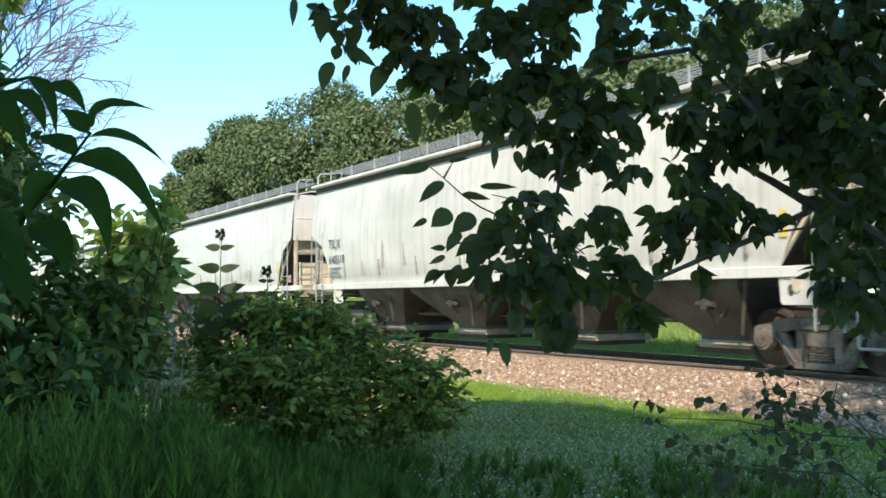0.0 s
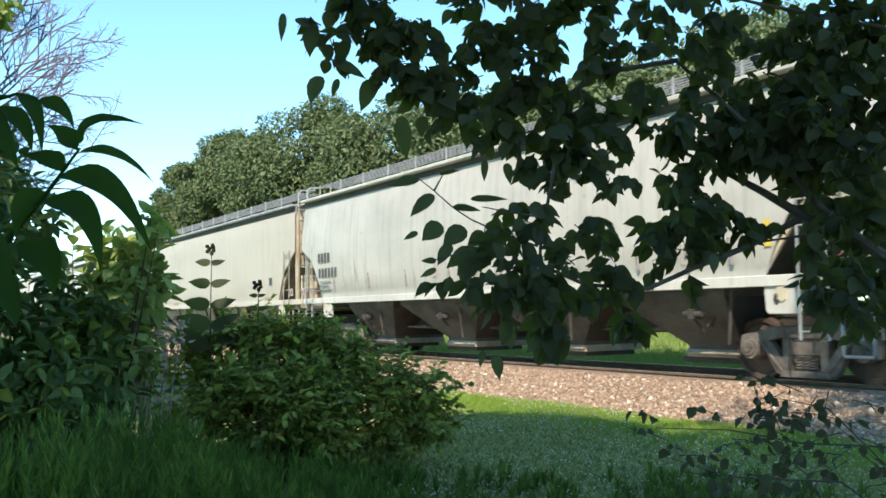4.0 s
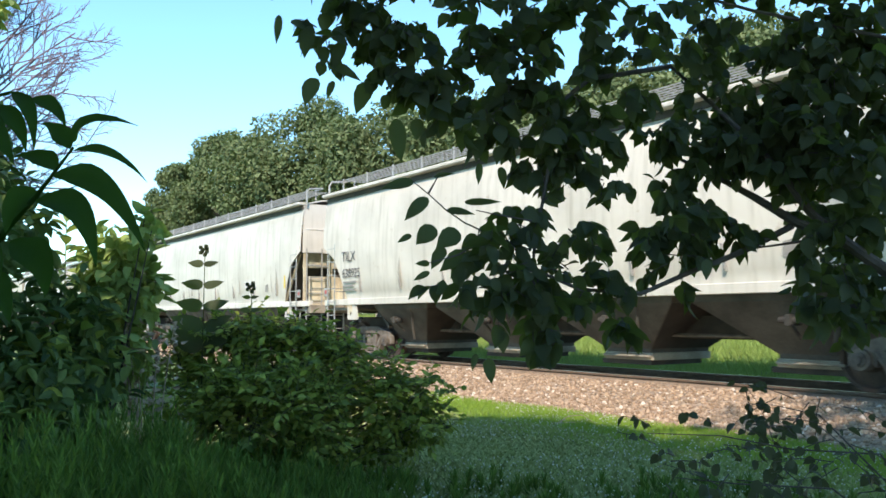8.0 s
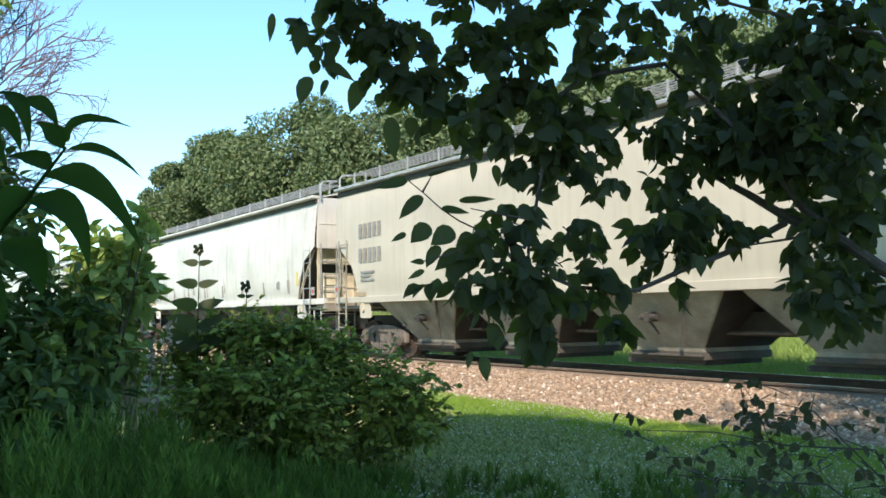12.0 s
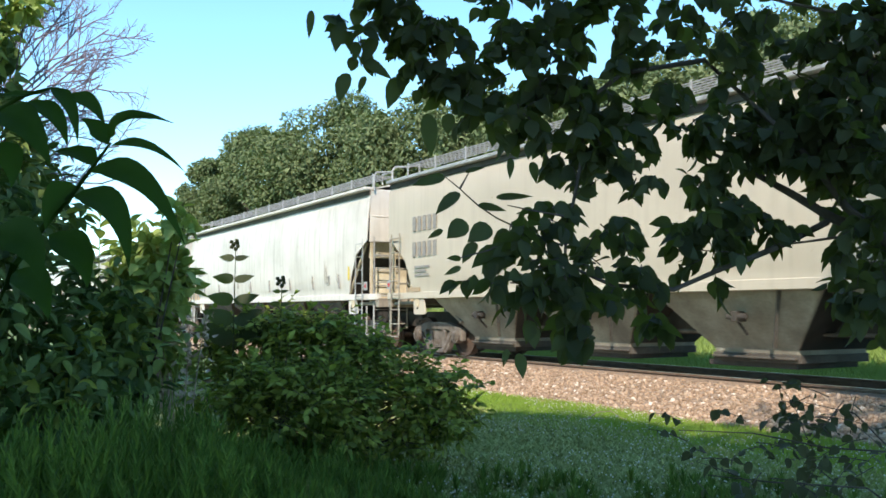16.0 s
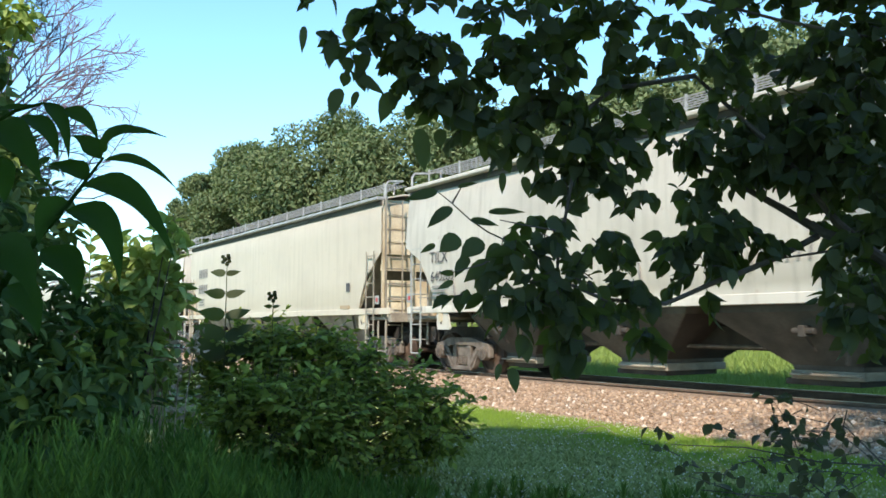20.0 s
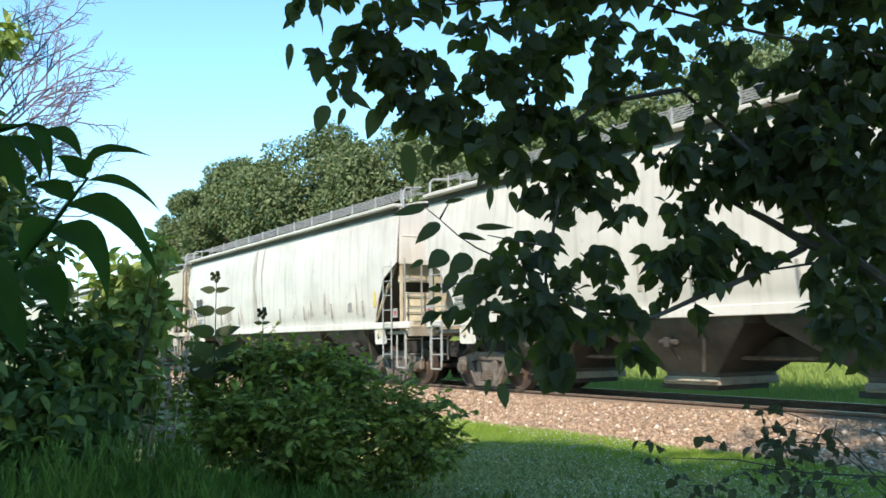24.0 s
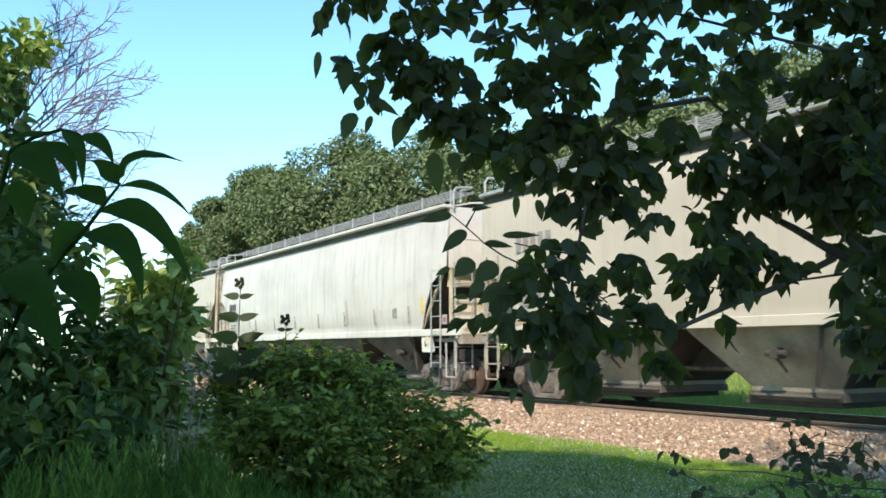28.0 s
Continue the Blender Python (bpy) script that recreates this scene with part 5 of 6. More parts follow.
BOUGHS = {
    "trunk": [(-0.8, 3.1, 0.0), (-0.9, 2.95, 0.9), (-1.15, 2.7, 1.4), (-1.36, 2.46, 1.58), (-1.42, 2.34, 1.67), (-1.49, 2.23, 1.72), (-1.58, 2.16, 1.80), (-1.67, 2.10, 1.87), (-1.76, 2.05, 1.93)],
    "limb_up": [(-1.42, 2.34, 1.67), (-1.45, 2.23, 1.75), (-1.47, 2.14, 1.85), (-1.54, 2.11, 1.95), (-1.62, 2.07, 2.05), (-1.75, 2.01, 2.21)],
    "limb_low": [(-1.50, 2.22, 1.71), (-1.54, 2.07, 1.64), (-1.55, 1.95, 1.60), (-1.56, 1.85, 1.57), (-1.60, 1.70, 1.51), (-1.64, 1.52, 1.52), (-1.69, 1.38, 1.58)],
    "limb_fork": [(-1.43, 2.28, 1.68), (-1.46, 2.19, 1.66), (-1.49, 2.13, 1.65), (-1.54, 2.07, 1.64)],
    "limb_top": [(-1.0, 2.85, 1.1), (-1.1, 2.6, 1.9), (-1.29, 2.38, 2.24), (-1.55, 2.14, 2.35), (-1.78, 1.93, 2.47), (-1.96, 1.64, 2.50), (-2.06, 1.29, 2.43), (-2.13, 1.11, 2.30)],
    "limb_mid": [(-1.75, 2.01, 2.21), (-1.83, 1.75, 2.15), (-1.78, 1.55, 2.02), (-1.73, 1.50, 1.85), (-1.70, 1.42, 1.62), (-1.66, 1.38, 1.45)],
}
SPRAYS = [[(-1.70, 1.41, 1.62), (-1.69, 1.28, 1.65), (-1.71, 1.21, 1.68), (-1.73, 1.17, 1.71), (-1.75, 1.13, 1.75), (-1.77, 1.10, 1.78)],
          [(-1.66, 1.38, 1.69), (-1.67, 1.28, 1.70), (-1.69, 1.23, 1.71)], [(-1.75, 1.13, 1.75), (-1.74, 1.15, 1.79)],
          [(-1.69, 1.28, 1.65), (-1.71, 1.19, 1.60), (-1.73, 1.12, 1.58)]]


FLUTTER = []


def twig_leaves(start, way, length, count, g):
    """Leaves set alternately along a drooping twig: the twig's path, and rows of base, way and normal."""
    path, rows = [], []
    p, d = Vector(start), Vector(way).normalized()
    for k in range(count + 1):
        path.append(p.copy())
        if k:
            side = d.cross(Vector((0, 0, 1)))
            side = (side.normalized() if side.length > 0.05 else Vector((1, 0, 0))) * (1 if k % 2 else -1)
            a = (d * 0.5 + side * g.uniform(0.4, 1.0) + Vector((g.uniform(-0.5, 0.5), g.uniform(-0.5, 0.5), -g.uniform(-0.2, 1.15)))).normalized()
            n = Vector((g.uniform(-1.0, 1.0), g.uniform(-1.0, 1.0), 0.6))
            rows.append((p.copy(), a, n))
        d = (d + Vector((g.uniform(-0.18, 0.18), g.uniform(-0.18, 0.18), -0.10))).normalized()
        p = p + d * (length / count)
    return path, rows


def build_near_tree():
    ob = tagged(new("tree"), "broad-leaved tree with dark drooping leaves close by", "tree")
    g = random.Random(3)
    radius = {"trunk": (0.029, 0.005), "limb_up": (0.014, 0.005), "limb_low": (0.010, 0.004), "limb_fork": (0.005, 0.0025), "limb_top": (0.007, 0.002), "limb_mid": (0.008, 0.003)}
    for name, path in BOUGHS.items():
        a, b = radius[name]
        part("trunk" if name == "trunk" else "limb", Shape().tube(path, a, 9, b), BARK, ob, "bare grey-brown limb", smooth=True)
    twigs, rows, near = Shape(), [], []
    low = len(CROWN_LOW)
    for i, (x, y, z, r, n) in enumerate(CROWN_LOW + CROWN_DENSE_A + CROWN_DENSE_B + CROWN_OPEN + CROWN_FILL + CROWN_HIGH + CROWN_RIGHT + CROWN_MORE_A + CROWN_MORE_B + CROWN_MORE_C + CROWN_MORE_D + CROWN_MORE_E):
        c = Vector((x, y, z + (0.04 if i < len(CROWN_LOW) else 0.0)))
        thin = 0.80 if i < low else 0.64 * (1.25 if y > 2.1 else 1.0) * (1.2 if z > 2.4 else 1.0)
        for k in range(max(2, round(n * thin))):
            d = Vector((g.gauss(0, 1), g.gauss(0, 1), g.gauss(0, 0.9))).normalized()
            start = c + Vector((0, 0, 0.02)) + d * r * g.uniform(0.05, 0.72)
            way = (d + Vector((g.uniform(-0.7, 0.7), g.uniform(-0.7, 0.7), -0.15))).normalized()
            path, leaves = twig_leaves(start, way, g.uniform(0.05, 0.09), 6, g)
            twigs.tube(path, 0.0018, 4, 0.001)
            (near if len(near) < 255 else rows).extend(leaves)
    for path in SPRAYS:
        part("twig", Shape().tube(path, 0.003, 6, 0.0013), BARK, ob, "thin hanging twig")
    tagged(part("twig", twigs, BARK, ob, "many thin leaf stalks and twigs"), kind="stuff")
    base, way, norm = (np.array([list(r[k]) for r in rows]) for k in range(3))
    size = RNG.uniform(0.038, 0.068, len(rows))
    v, f = scatter(OVATE, base, way, norm, size, size * 0.88)
    crown = part("crown", numpy_mesh("crown", v, f, LEAF_TREE), None, ob, "dark ovate leaves hanging thickly")
    tagged(crown, kind="stuff")
    v, f = OVATE
    one = numpy_mesh("leaf", v * np.array([0.050, 0.044, 0.050]), f, LEAF_ONE, True)
    for p, a, n in near:
        side = n.cross(a).normalized()
        up = a.cross(side)
        k = g.uniform(0.8, 1.2)
        m = Matrix((a * k, side * k, up * k)).transposed().to_4x4()
        m.translation = p
        part("leaf", one, None, ob, at=m)
    for i, (x, y, z, tx, ty, tz, w) in enumerate(EDGE_LEAVES_A + EDGE_LEAVES_B + EDGE_LEAVES_C):
        a = Vector((tx - x, ty - y, tz - z))
        size = a.length
        a.normalize()
        side = (Vector((0.8, -0.5, 0.25)) + Vector((math.sin(i * 2.3), math.cos(i * 1.9), math.sin(i)))  * 0.2).cross(a).normalized()
        m = Matrix((a, side, a.cross(side))).transposed().to_4x4()
        m.translation = (x, y, z)
        FLUTTER.append((part("leaf", numpy_mesh("leaf", v * np.array([size, w * 1.2, size * 0.5]), f, LEAF_ONE, True), None, ob, at=m), 5.0))


build_near_tree()

# base, middle and tip of each long leaf, and its half width
LONG_LEAVES_A = [
    (-1.568, 0.285, 1.750, -1.517, 0.306, 1.781, -1.447, 0.364, 1.766, 0.0159), (-1.568, 0.287, 1.737, -1.533, 0.343, 1.734, -1.523, 0.404, 1.688, 0.0090),
    (-1.590, 0.257, 1.692, -1.503, 0.325, 1.670, -1.431, 0.381, 1.556, 0.0219), (-1.575, 0.231, 1.645, -1.488, 0.280, 1.619, -1.438, 0.299, 1.520, 0.0247),
    (-1.585, 0.264, 1.701, -1.620, 0.241, 1.729, -1.675, 0.208, 1.737, 0.0191), (-1.570, 0.283, 1.739, -1.600, 0.269, 1.772, -1.625, 0.244, 1.790, 0.0164),
    (-1.664, 0.231, 1.841, -1.623, 0.263, 1.820, -1.592, 0.280, 1.777, 0.0139), (-1.693, 0.202, 1.855, -1.645, 0.227, 1.815, -1.601, 0.234, 1.736, 0.0139),
]
LONG_LEAVES_B = [
    (-1.704, 0.168, 1.829, -1.638, 0.204, 1.792, -1.609, 0.220, 1.736, 0.0173), (-1.721, 0.125, 1.808, -1.619, 0.161, 1.770, -1.570, 0.194, 1.696, 0.0275),
    (-1.669, 0.123, 1.743, -1.637, 0.141, 1.703, -1.618, 0.141, 1.656, 0.0204), (-1.775, 0.127, 1.849, -1.730, 0.162, 1.848, -1.726, 0.205, 1.858, 0.0095),
    (-1.624, 0.244, 1.667, -1.624, 0.209, 1.644, -1.604, 0.192, 1.588, 0.0225), (-1.531, 0.103, 1.569, -1.436, 0.146, 1.548, -1.386, 0.160, 1.481, 0.0292),
    (-1.580, 0.195, 1.577, -1.503, 0.229, 1.543, -1.457, 0.235, 1.484, 0.0260), (-1.513, 0.140, 1.512, -1.453, 0.164, 1.487, -1.402, 0.177, 1.438, 0.0245),
]


def arching_leaf(mid, tip, half, lean):
    """A long pointed leaf from the origin that arches over its middle to its tip, folded along the midrib, with a wavy edge."""
    mid, tip = Vector(mid), Vector(tip)
    bend = mid * 2 - tip * 0.5
    v, f, rows = [], [], 13
    for i in range(rows + 1):
        k = i / rows
        p = bend * (2 * k * (1 - k)) + tip * (k * k)
        d = (bend * (2 - 4 * k) + tip * (2 * k)).normalized()
        out = lean.cross(d).normalized()
        up = d.cross(out)
        w = half * 1.12 * min(1.0, (k / 0.28) ** 0.7 if k < 0.28 else ((1 - k) / 0.72) ** 0.95 * (1 + 0.55 * (1 - k) * (k - 0.28)) * 1.12)
        for sd in (-1.0, -0.55, 0.0, 0.55, 1.0):
            ripple = 0.05 * half * math.sin(i * 1.9 + sd)
            v.append(p + out * (sd * w) + up * (abs(sd) ** 1.3 * w * 0.30 + ripple * abs(sd)))
    for i in range(rows):
        for c in range(4):
            a = i * 5 + c
            f.append((a, a + 1, a + 6, a + 5))
    return numpy_mesh("leaf", np.array(v), np.array(f), LEAF_LONG, True)


def build_long_leaf_plant():
    """A tall plant with long pointed drooping leaves, right beside the viewpoint."""
    ob = tagged(new("tall_plant"), "tall plant with long pointed drooping green leaves", "plant")
    for path, r in (([(-1.90, 0.02, 0.0), (-1.86, 0.06, 0.8), (-1.79, 0.10, 1.35), (-1.701, 0.157, 1.534), (-1.646, 0.199, 1.605), (-1.608, 0.233, 1.653), (-1.592, 0.255, 1.689), (-1.567, 0.287, 1.743)], 0.010),
                    ([(-1.86, 0.06, 0.8), (-1.82, 0.07, 1.5), (-1.754, 0.127, 1.820), (-1.730, 0.162, 1.844), (-1.703, 0.204, 1.858), (-1.664, 0.231, 1.841)], 0.006),
                    ([(-1.79, 0.10, 1.35), (-1.64, 0.09, 1.50), (-1.53, 0.10, 1.57)], 0.006)):
        part("stem", Shape().tube(path, r, 7, 0.0022), LEAF_LONG, ob, "smooth green stem", smooth=True)
    for i, (x, y, z, mx, my, mz, tx, ty, tz, half) in enumerate(LONG_LEAVES_A + LONG_LEAVES_B):
        lean = Vector((0.75, -0.30, 0.45)) + Vector((math.sin(i * 2.1), math.cos(i * 1.7), 0)) * 0.2
        me = arching_leaf((mx - x, my - y, mz - z), (tx - x, ty - y, tz - z), half, lean)
        FLUTTER.append((part("leaf", me, None, ob, at=pose(x, y, z)), 2.0))


build_long_leaf_plant()


def build_sprigs():
    """Two tall weeds with paired leaves that rise above the bush."""
    for x, y, z, h in ((-7.84, 2.57, 1.15, 0.98), (-7.61, 2.94, 1.15, 0.60)):
        ob = tagged(new("weed"), "upright dark weed with paired leaves and a bud cluster", "plant", "weeds above the bush")
        ob.location = (x, y, 0)
        part("stem", Shape().tube([(0, 0, 0), (0.01, 0, z), (0, 0.01, z + h * 0.9)], 0.008, 5, 0.004), LEAF_ONE, ob)
        v, f = OVATE
        for k in range(0 if h > 0.8 else 3, 5):
            s = (0.36 if h > 0.8 else 0.20) * (1 - 0.15 * k)
            me = numpy_mesh("leaf", v * np.array([s, s * 0.66, -s * 0.6]), f, LEAF_ONE, True)
            for q in (-1, 1):
                a = Vector((0.526 * q, 0.85 * q, (0.55, 0.30, 0.10, 0.05, 0.0)[k])).normalized()
                side = Vector((0.85, -0.526, 0.5 + 0.25 * q)).cross(a).normalized()
                m = Matrix((a, side, a.cross(side))).transposed().to_4x4()
                m.translation = (0, 0, z + h * (0.02 + 0.20 * k))
                part("leaf", me, None, ob, at=m)
        for k in range(9):
            a = k * 2.4
            bud = Shape().lathe([(-0.02, 0.0), (-0.012, 0.018), (0.012, 0.018), (0.02, 0.0)], 0.03 * math.sin(a), 0.03 * math.cos(a), z + h * 0.9 + 0.01 * k, 6)
            part("bud", bud, LEAF_ONE, ob)


build_sprigs()

def build_dead_stalks():
    """A clump of dead grey stalks with ragged seed heads, and a dry twig dropped on the lawn."""
    ob = tagged(new("dead_weed"), "clump of dead grey-brown stalks with ragged heads", "plant")
    ob.location = (-7.6, 2.05, 0.1)
    g = random.Random(21)
    for k in range(9):
        x, y, h = g.uniform(-0.16, 0.16), g.uniform(-0.16, 0.16), g.uniform(0.8, 1.4)
        part("stalk", Shape().tube([(x * 0.3, y * 0.3, -0.1), (x, y, h * 0.6), (x * 1.6, y * 1.6, h)], 0.008, 5, 0.004), HUSK, ob)
        head = Shape().tube([(x * 1.6 + 0.02 * math.cos(q * 2.4), y * 1.6 + 0.02 * math.sin(q * 2.4), h - 0.2 + 0.025 * q) for q in range(9)], 0.022, 5, 0.006)
        part("seed_head", head, HUSK, ob, "ragged dry seed head")
    v, f = OVATE
    dry = numpy_mesh("dry_leaf", v * np.array([0.085, 0.05, 0.15]), f, HUSK, True)
    for k in range(70):
        a = Vector((g.gauss(0, 1), g.gauss(0, 1), g.gauss(-0.4, 0.8))).normalized()
        side = a.cross(Vector((g.random(), g.random(), 0.3))).normalized()
        m = Matrix((a, side, a.cross(side))).transposed().to_4x4() @ Matrix.Scale(g.uniform(0.6, 1.2), 4)
        m.translation = (g.uniform(-0.22, 0.22), g.uniform(-0.24, 0.24), g.uniform(0.5, 1.35))
        part("dry_leaf", dry, None, ob, at=m)
    for path in ([(-8.85, 7.75, 0.03), (-8.96, 8.03, 0.10), (-8.83, 8.17, 0.12), (-8.60, 8.20, 0.02)], [(-8.97, 7.73, 0.03), (-8.70, 7.94, 0.05)]):
        tw = tagged(new("fallen_twig"), "thin dry twig lying on the lawn", "twig", "fallen twigs")
        part("stick", Shape().tube(path, 0.010, 5, 0.005), HUSK, tw)


build_dead_stalks()

RED_CLUSTERS = [(-2.12, 2.36, 1.01, 0.07, 3), (-2.03, 2.51, 0.99, 0.09, 4), (-1.93, 2.66, 1.05, 0.09, 3), (-1.96, 2.8, 1.12, 0.09, 4), (-1.81, 2.84, 1.11, 0.11, 6), (-1.85, 2.8, 0.98, 0.13, 6), (-1.92, 2.51, 0.91, 0.10, 4), (-2.0, 2.39, 0.89, 0.10, 3), (-1.74, 2.81, 0.9, 0.11, 6), (-2.01, 2.71, 1.15, 0.05, 2)]


def build_red_shrub():
    ob = tagged(new("low_branching_shrub"), "low shrub with arching stems and red-tinged leaves", "shrub")
    g = random.Random(9)
    for path in ([(-1.5, 3.2, 0.0), (-1.6, 3.1, 0.7), (-1.72, 3.02, 0.96), (-1.89, 2.75, 0.98), (-2.02, 2.53, 1.03), (-2.16, 2.31, 1.04)],
                 [(-1.5, 3.2, 0.0), (-1.6, 3.1, 0.6), (-1.76, 2.78, 0.86), (-1.93, 2.5, 0.88), (-2.05, 2.33, 0.9)],
                 [(-1.5, 3.2, 0.0), (-1.65, 3.05, 0.8), (-1.83, 2.83, 1.10), (-1.97, 2.75, 1.13)]):
        part("stem", Shape().tube(path, 0.0055, 6, 0.0016), BARK, ob, "thin arching stem", smooth=True)
    v, f = OVATE
    one = numpy_mesh("leaf", v * np.array([0.046, 0.044, 0.046]), f, LEAF_RED, True)
    twigs = Shape()
    for x, y, z, r, n in RED_CLUSTERS:
        for k in range(n + 1):
            d = Vector((g.gauss(0, 1), g.gauss(0, 1), g.gauss(0, 0.4))).normalized()
            path, leaves = twig_leaves(Vector((x, y, z)) + Vector((g.uniform(-1, 1), g.uniform(-1, 1), g.uniform(-0.8, 0.8))) * r, d, r * 2.0, 4, g)
            twigs.tube(path, 0.0022, 4, 0.001)
            for p, a, n_ in leaves:
                side = n_.cross(a).normalized()
                m = Matrix((a, side, a.cross(side))).transposed().to_4x4() @ Matrix.Scale(g.uniform(0.7, 1.2), 4)
                m.translation = p
                part("leaf", one, None, ob, at=m)
    tagged(part("twig", twigs, BARK, ob), kind="stuff")


build_red_shrub()


# ---- grass, clover and stones ----
def blades(name, x, y, height, width, lean, material, label, category):
    n = len(x)
    base = np.stack([x, y, rise(x, y) - 0.01], -1)
    a = RNG.uniform(0, 2 * np.pi, n)
    up = unit(np.stack([np.cos(a) * lean * RNG.random(n), np.sin(a) * lean * RNG.random(n), np.ones(n)], -1))
    norm = np.stack([np.cos(a * 3), np.sin(a * 3), np.zeros(n)], -1)
    v, f = scatter(BLADE, base, up, norm, height, width)
    tip = np.arange(n) * 5 + 4
    v[tip] += np.stack([np.cos(a) * height * 0.22, np.sin(a) * height * 0.22, -height * 0.04], -1)
    tagged(new(name, numpy_mesh(name, v, f, material)), label, category, kind="stuff")


def build_grass():
    # feathery shoots and thin grass on the bank in front
    n = 4500
    ahead, right = 4.4 + 3.0 * RNG.random(n), -4.4 + 8.6 * RNG.random(n)
    x, y = -0.85 * ahead + 0.526 * right, 0.526 * ahead + 0.85 * right
    tall = np.interp(right, [-1.8, -0.9, 0.0, 3.0], [0.50, 0.25, 0.15, 0.12]) * RNG.uniform(0.5, 1.0, n)
    keep = (y < 6.2) & ((right < 0.0) | (RNG.random(n) < 0.35))
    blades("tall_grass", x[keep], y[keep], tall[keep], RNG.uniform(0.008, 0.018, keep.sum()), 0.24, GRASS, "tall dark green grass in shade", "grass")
    n = 2000
    ahead, right = 4.4 + 3.0 * RNG.random(n), -4.4 + 8.6 * RNG.random(n)
    x, y = -0.85 * ahead + 0.526 * right, 0.526 * ahead + 0.85 * right
    tall = np.interp(right, [-1.8, -0.9, 0.0, 3.0], [0.50, 0.25, 0.15, 0.12]) * RNG.uniform(0.55, 1.18, n) * (1 + 0.55 * noise_at(x * 3, y * 3))
    keep = (y < 6.2) & ((right < 0.0) | (RNG.random(n) < 0.35))
    x, y, tall = x[keep], y[keep], tall[keep]
    n, per = len(x), 30
    a = RNG.uniform(0, 2 * np.pi, n)
    lean = np.stack([np.cos(a), np.sin(a)], -1) * RNG.uniform(0.0, 0.3, (n, 1))
    k = np.tile(np.linspace(0.12, 1.0, per), n)
    who = np.repeat(np.arange(n), per)
    h = tall[who] * k
    base = np.stack([x[who] + lean[who, 0] * h, y[who] + lean[who, 1] * h, rise(x[who], y[who]) + h - 0.01], -1)
    q = np.tile(np.arange(per) * 2.4, n) + a[who] + RNG.normal(size=n * per) * 0.3
    up = 0.8 + 1.3 * k
    way = unit(np.stack([np.cos(q) + lean[who, 0], np.sin(q) + lean[who, 1], up], -1))
    norm = unit(np.stack([-np.cos(q) * up, -np.sin(q) * up, np.ones(n * per)], -1))
    size = RNG.uniform(0.075, 0.15, n * per) * (1.15 - 0.5 * k)
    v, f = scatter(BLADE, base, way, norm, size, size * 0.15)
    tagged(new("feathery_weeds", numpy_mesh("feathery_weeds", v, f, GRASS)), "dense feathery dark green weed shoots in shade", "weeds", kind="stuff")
    n = 120000
    x, y = -2.5 - 14.5 * RNG.random(n) ** 1.25, RNG.uniform(2.4, 7.4, n)
    blades("clover_patch", x, y, RNG.uniform(0.03, 0.10, n), 0.026, 1.5, CLOVER, "shaded bluish green clover and short grass", "grass")
    n = 60000
    x, y = RNG.uniform(-19, -3.5, n), 9.0 - 2.3 * RNG.random(n) ** 1.2
    blades("lawn", x, y, RNG.uniform(0.04, 0.10, n), 0.007, 0.9, LAWN, "short bright green lawn grass with clover", "grass")
    n = 76000
    x, y = -5 - 50 * RNG.random(n) ** 1.5, 13.75 + 8.2 * RNG.random(n) ** 1.3
    blades("verge_grass", x, y, RNG.uniform(0.12, 0.38, n), 0.016, 0.6, VERGE, "sunlit green grass verge beyond the rails", "grass")
    n = 26000
    x, y = -5 - 45 * RNG.random(n) ** 1.4, RNG.uniform(16.5, 22, n)
    blades("tall_verge_grass", x, y, RNG.uniform(0.25, 0.5, n), 0.022, 0.7, VERGE, "tall sunlit grass bank beyond the rails", "grass")
    # clover heads
    n = 6500
    x, y = RNG.uniform(-14, -2.6, n), RNG.uniform(3.2, 8.7, n)
    keep = noise_at(x, y) > -0.18
    x, y = x[keep], y[keep]
    n = len(x)
    g = Shape().lathe([(-0.011, 0.0), (-0.007, 0.010), (0.004, 0.011), (0.011, 0.0)], sides=6)
    v, f = np.array(g.v), np.array([q for q in g.f])
    p = np.stack([x, y, rise(x, y) + RNG.uniform(0.07, 0.13, n)], -1)
    s = RNG.uniform(0.35, 0.8, n)[:, None, None]
    vs = (p[:, None] + v[None] * s).reshape(-1, 3)
    fs = (f[None] + (np.arange(n) * len(v))[:, None, None]).reshape(-1, f.shape[1])
    tagged(new("clover_flowers", numpy_mesh("clover_flowers", vs, fs, PETAL)), "scattered small white clover heads", "flowers", kind="stuff")


def noise_at(x, y):
    return np.array([noise.noise(Vector((a * 0.5, b * 0.5, 3.0))) for a, b in zip(x, y)])


def bed_height(dy):
    return np.interp(dy, [-3.3, -2.55, -1.9, -1.35, -0.86, -0.65], [-0.05, 0.12, 0.28, 0.36, 0.365, 0.28])


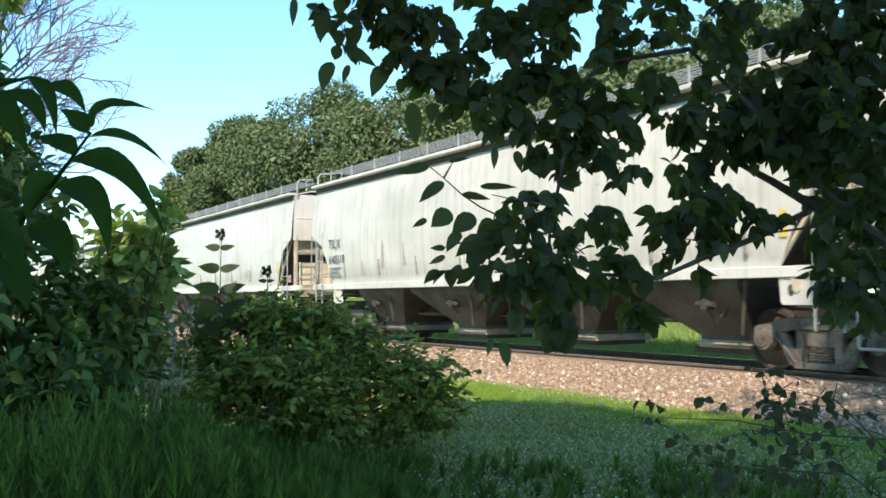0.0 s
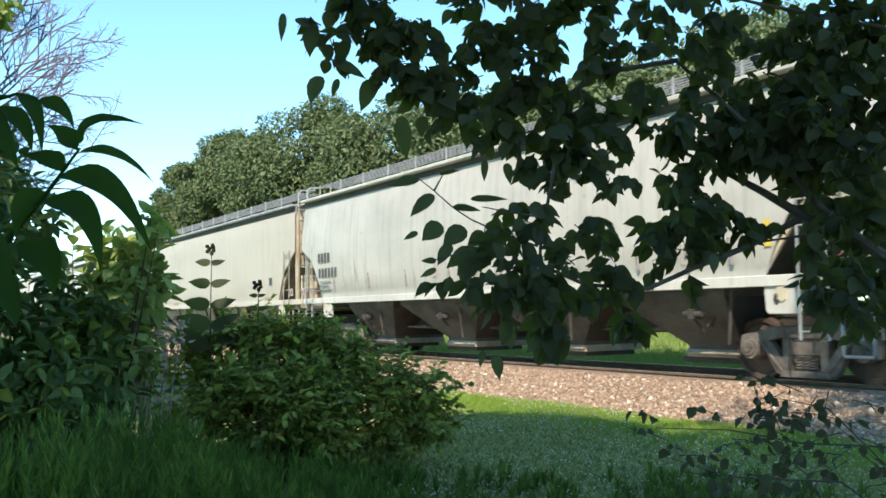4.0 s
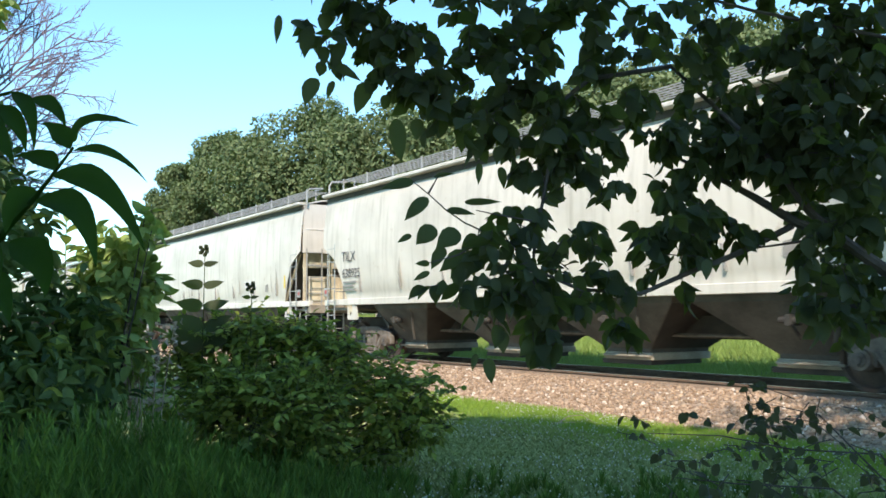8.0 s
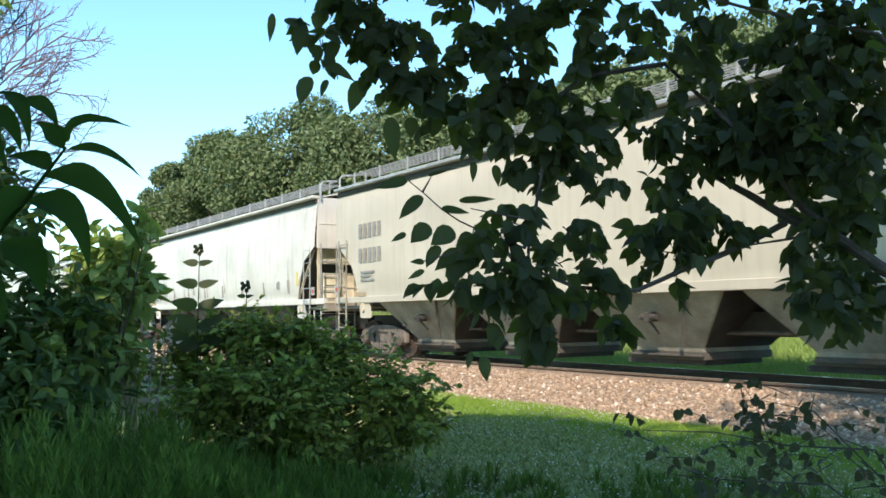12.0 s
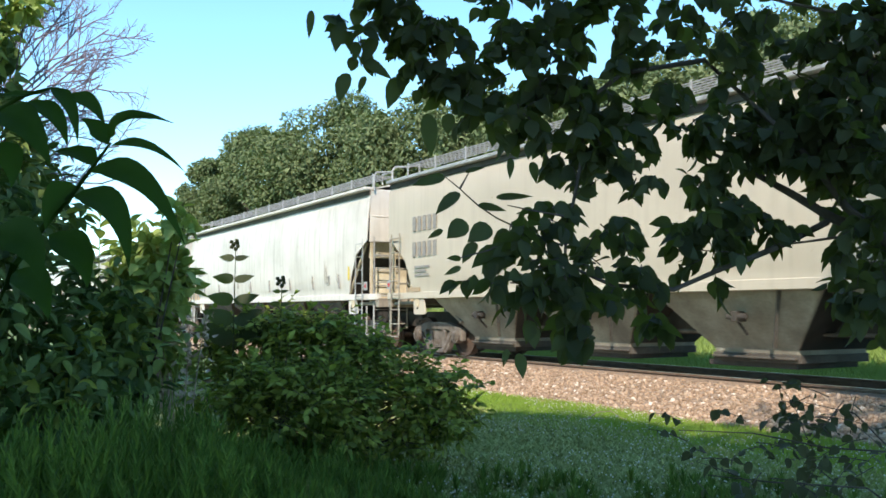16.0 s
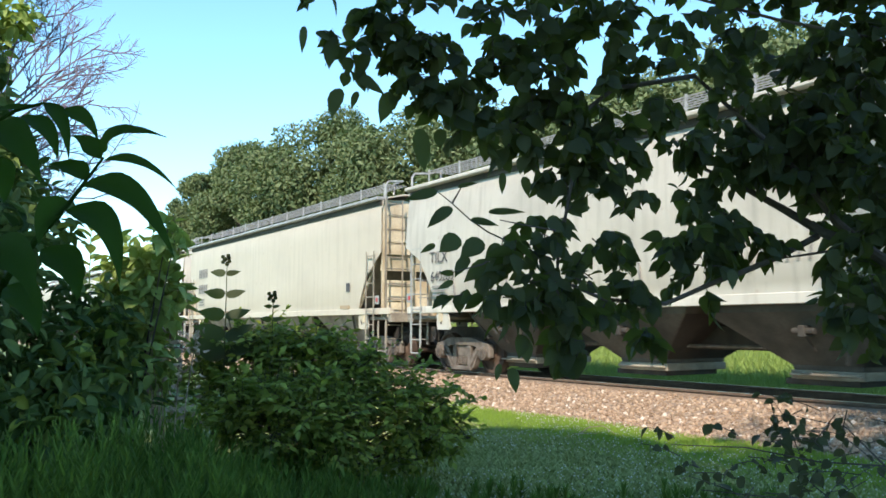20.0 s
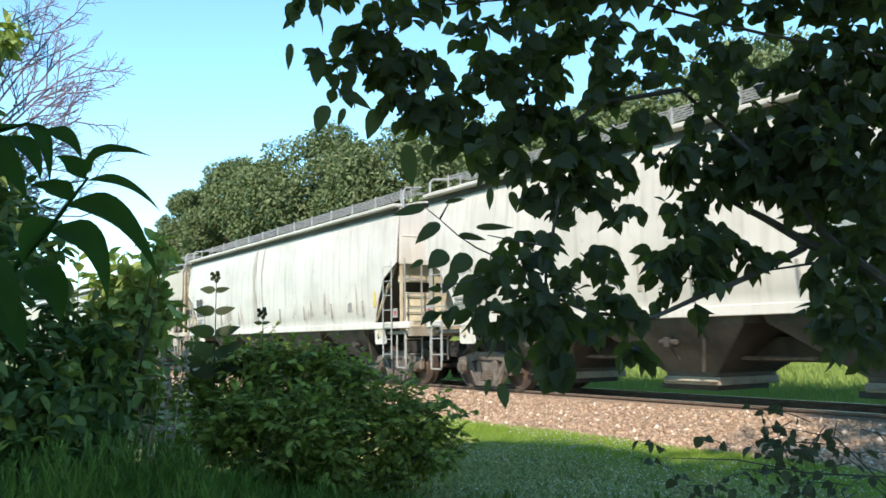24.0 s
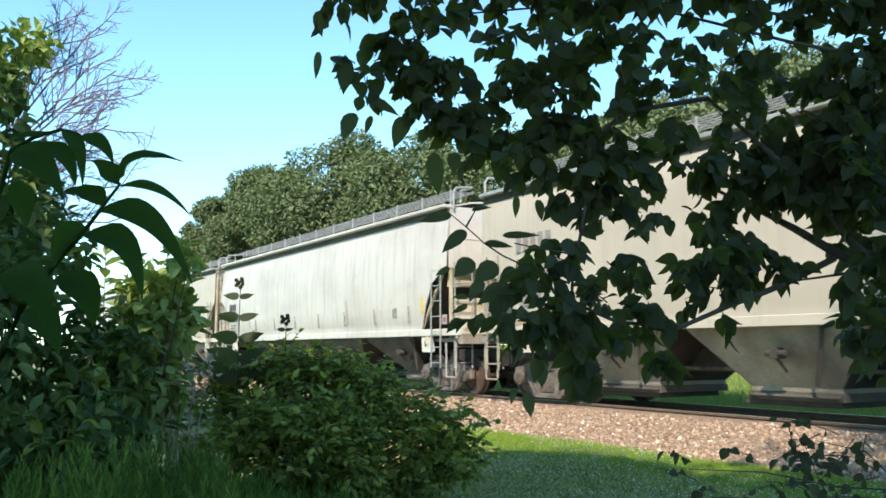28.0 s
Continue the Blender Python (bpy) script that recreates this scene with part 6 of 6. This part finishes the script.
def build_stones():
    g = bmesh.new()
    bmesh.ops.create_icosphere(g, subdivisions=1, radius=1.0)
    ico = np.array([v.co[:] for v in g.verts])
    tri = np.array([[v.index for v in f.verts] for f in g.faces])
    g.free()
    near = 9000
    x = np.concatenate([RNG.uniform(-20, -4.5, near), RNG.uniform(-60, -20, 9000)])
    dy = np.concatenate([-1.35 - 2.0 * RNG.random(near) ** 0.9, RNG.uniform(-3.35, -1.3, 9000)])
    n = len(x)
    size = RNG.uniform(0.018, 0.042, n)
    shape = ico[None] * RNG.uniform(0.6, 1.25, (n, 1, 3)) * (1 + 0.22 * RNG.normal(size=(n, len(ico), 1)))
    a = RNG.uniform(0, 2 * np.pi, n)
    c, s = np.cos(a)[:, None], np.sin(a)[:, None]
    rot = np.stack([shape[..., 0] * c - shape[..., 1] * s, shape[..., 0] * s + shape[..., 1] * c, shape[..., 2] * 0.8], -1)
    p = np.stack([x, TRACK_Y + dy, bed_height(dy) + size * 0.25], -1)
    v = (p[:, None] + rot * size[:, None, None]).reshape(-1, 3)
    f = (tri[None] + (np.arange(n) * len(ico))[:, None, None]).reshape(-1, 3)
    tagged(new("ballast_stones", numpy_mesh("ballast_stones", v, f, STONE)), "loose reddish-grey crushed stones on the track shoulder", "stones", kind="stuff")


build_grass()
build_stones()


# ---- what moves ----
def motions():
    """The train rolls by at a steady pace, each wheel pair turns as it rolls, and leaves stir in the air."""
    for n, car in CARS:
        x0 = FIRST - n * PITCH + HALF + SHIFT.get(n, 0.0)
        walk(car, [(t, pose(x0 + SPEED * t, TRACK_Y, RAIL_Z)) for t in (0, 7, 14, 21, 28)])
        for bogie in car.children:
            if not bogie.name.startswith("bogie"):
                continue
            for w in bogie.children:
                if w.name.startswith("wheelset"):
                    turn = math.degrees(SPEED / WHEEL_R)
                    rest = w.location.copy()
                    walk(w, [(k / 15, pose(*rest, 0, turn * k / 15, 0)) for k in range(421)])
    for i, (leaf, swing) in enumerate(FLUTTER):
        rest = leaf.matrix_basis.copy()
        walk(leaf, [(t, rest @ pose(0, 0, 0, swing * math.sin(t * 1.9 + i), swing * math.sin(t * 1.3 + i * 2.1), 0)) for t in (k * 0.5 for k in range(57))])


motions()
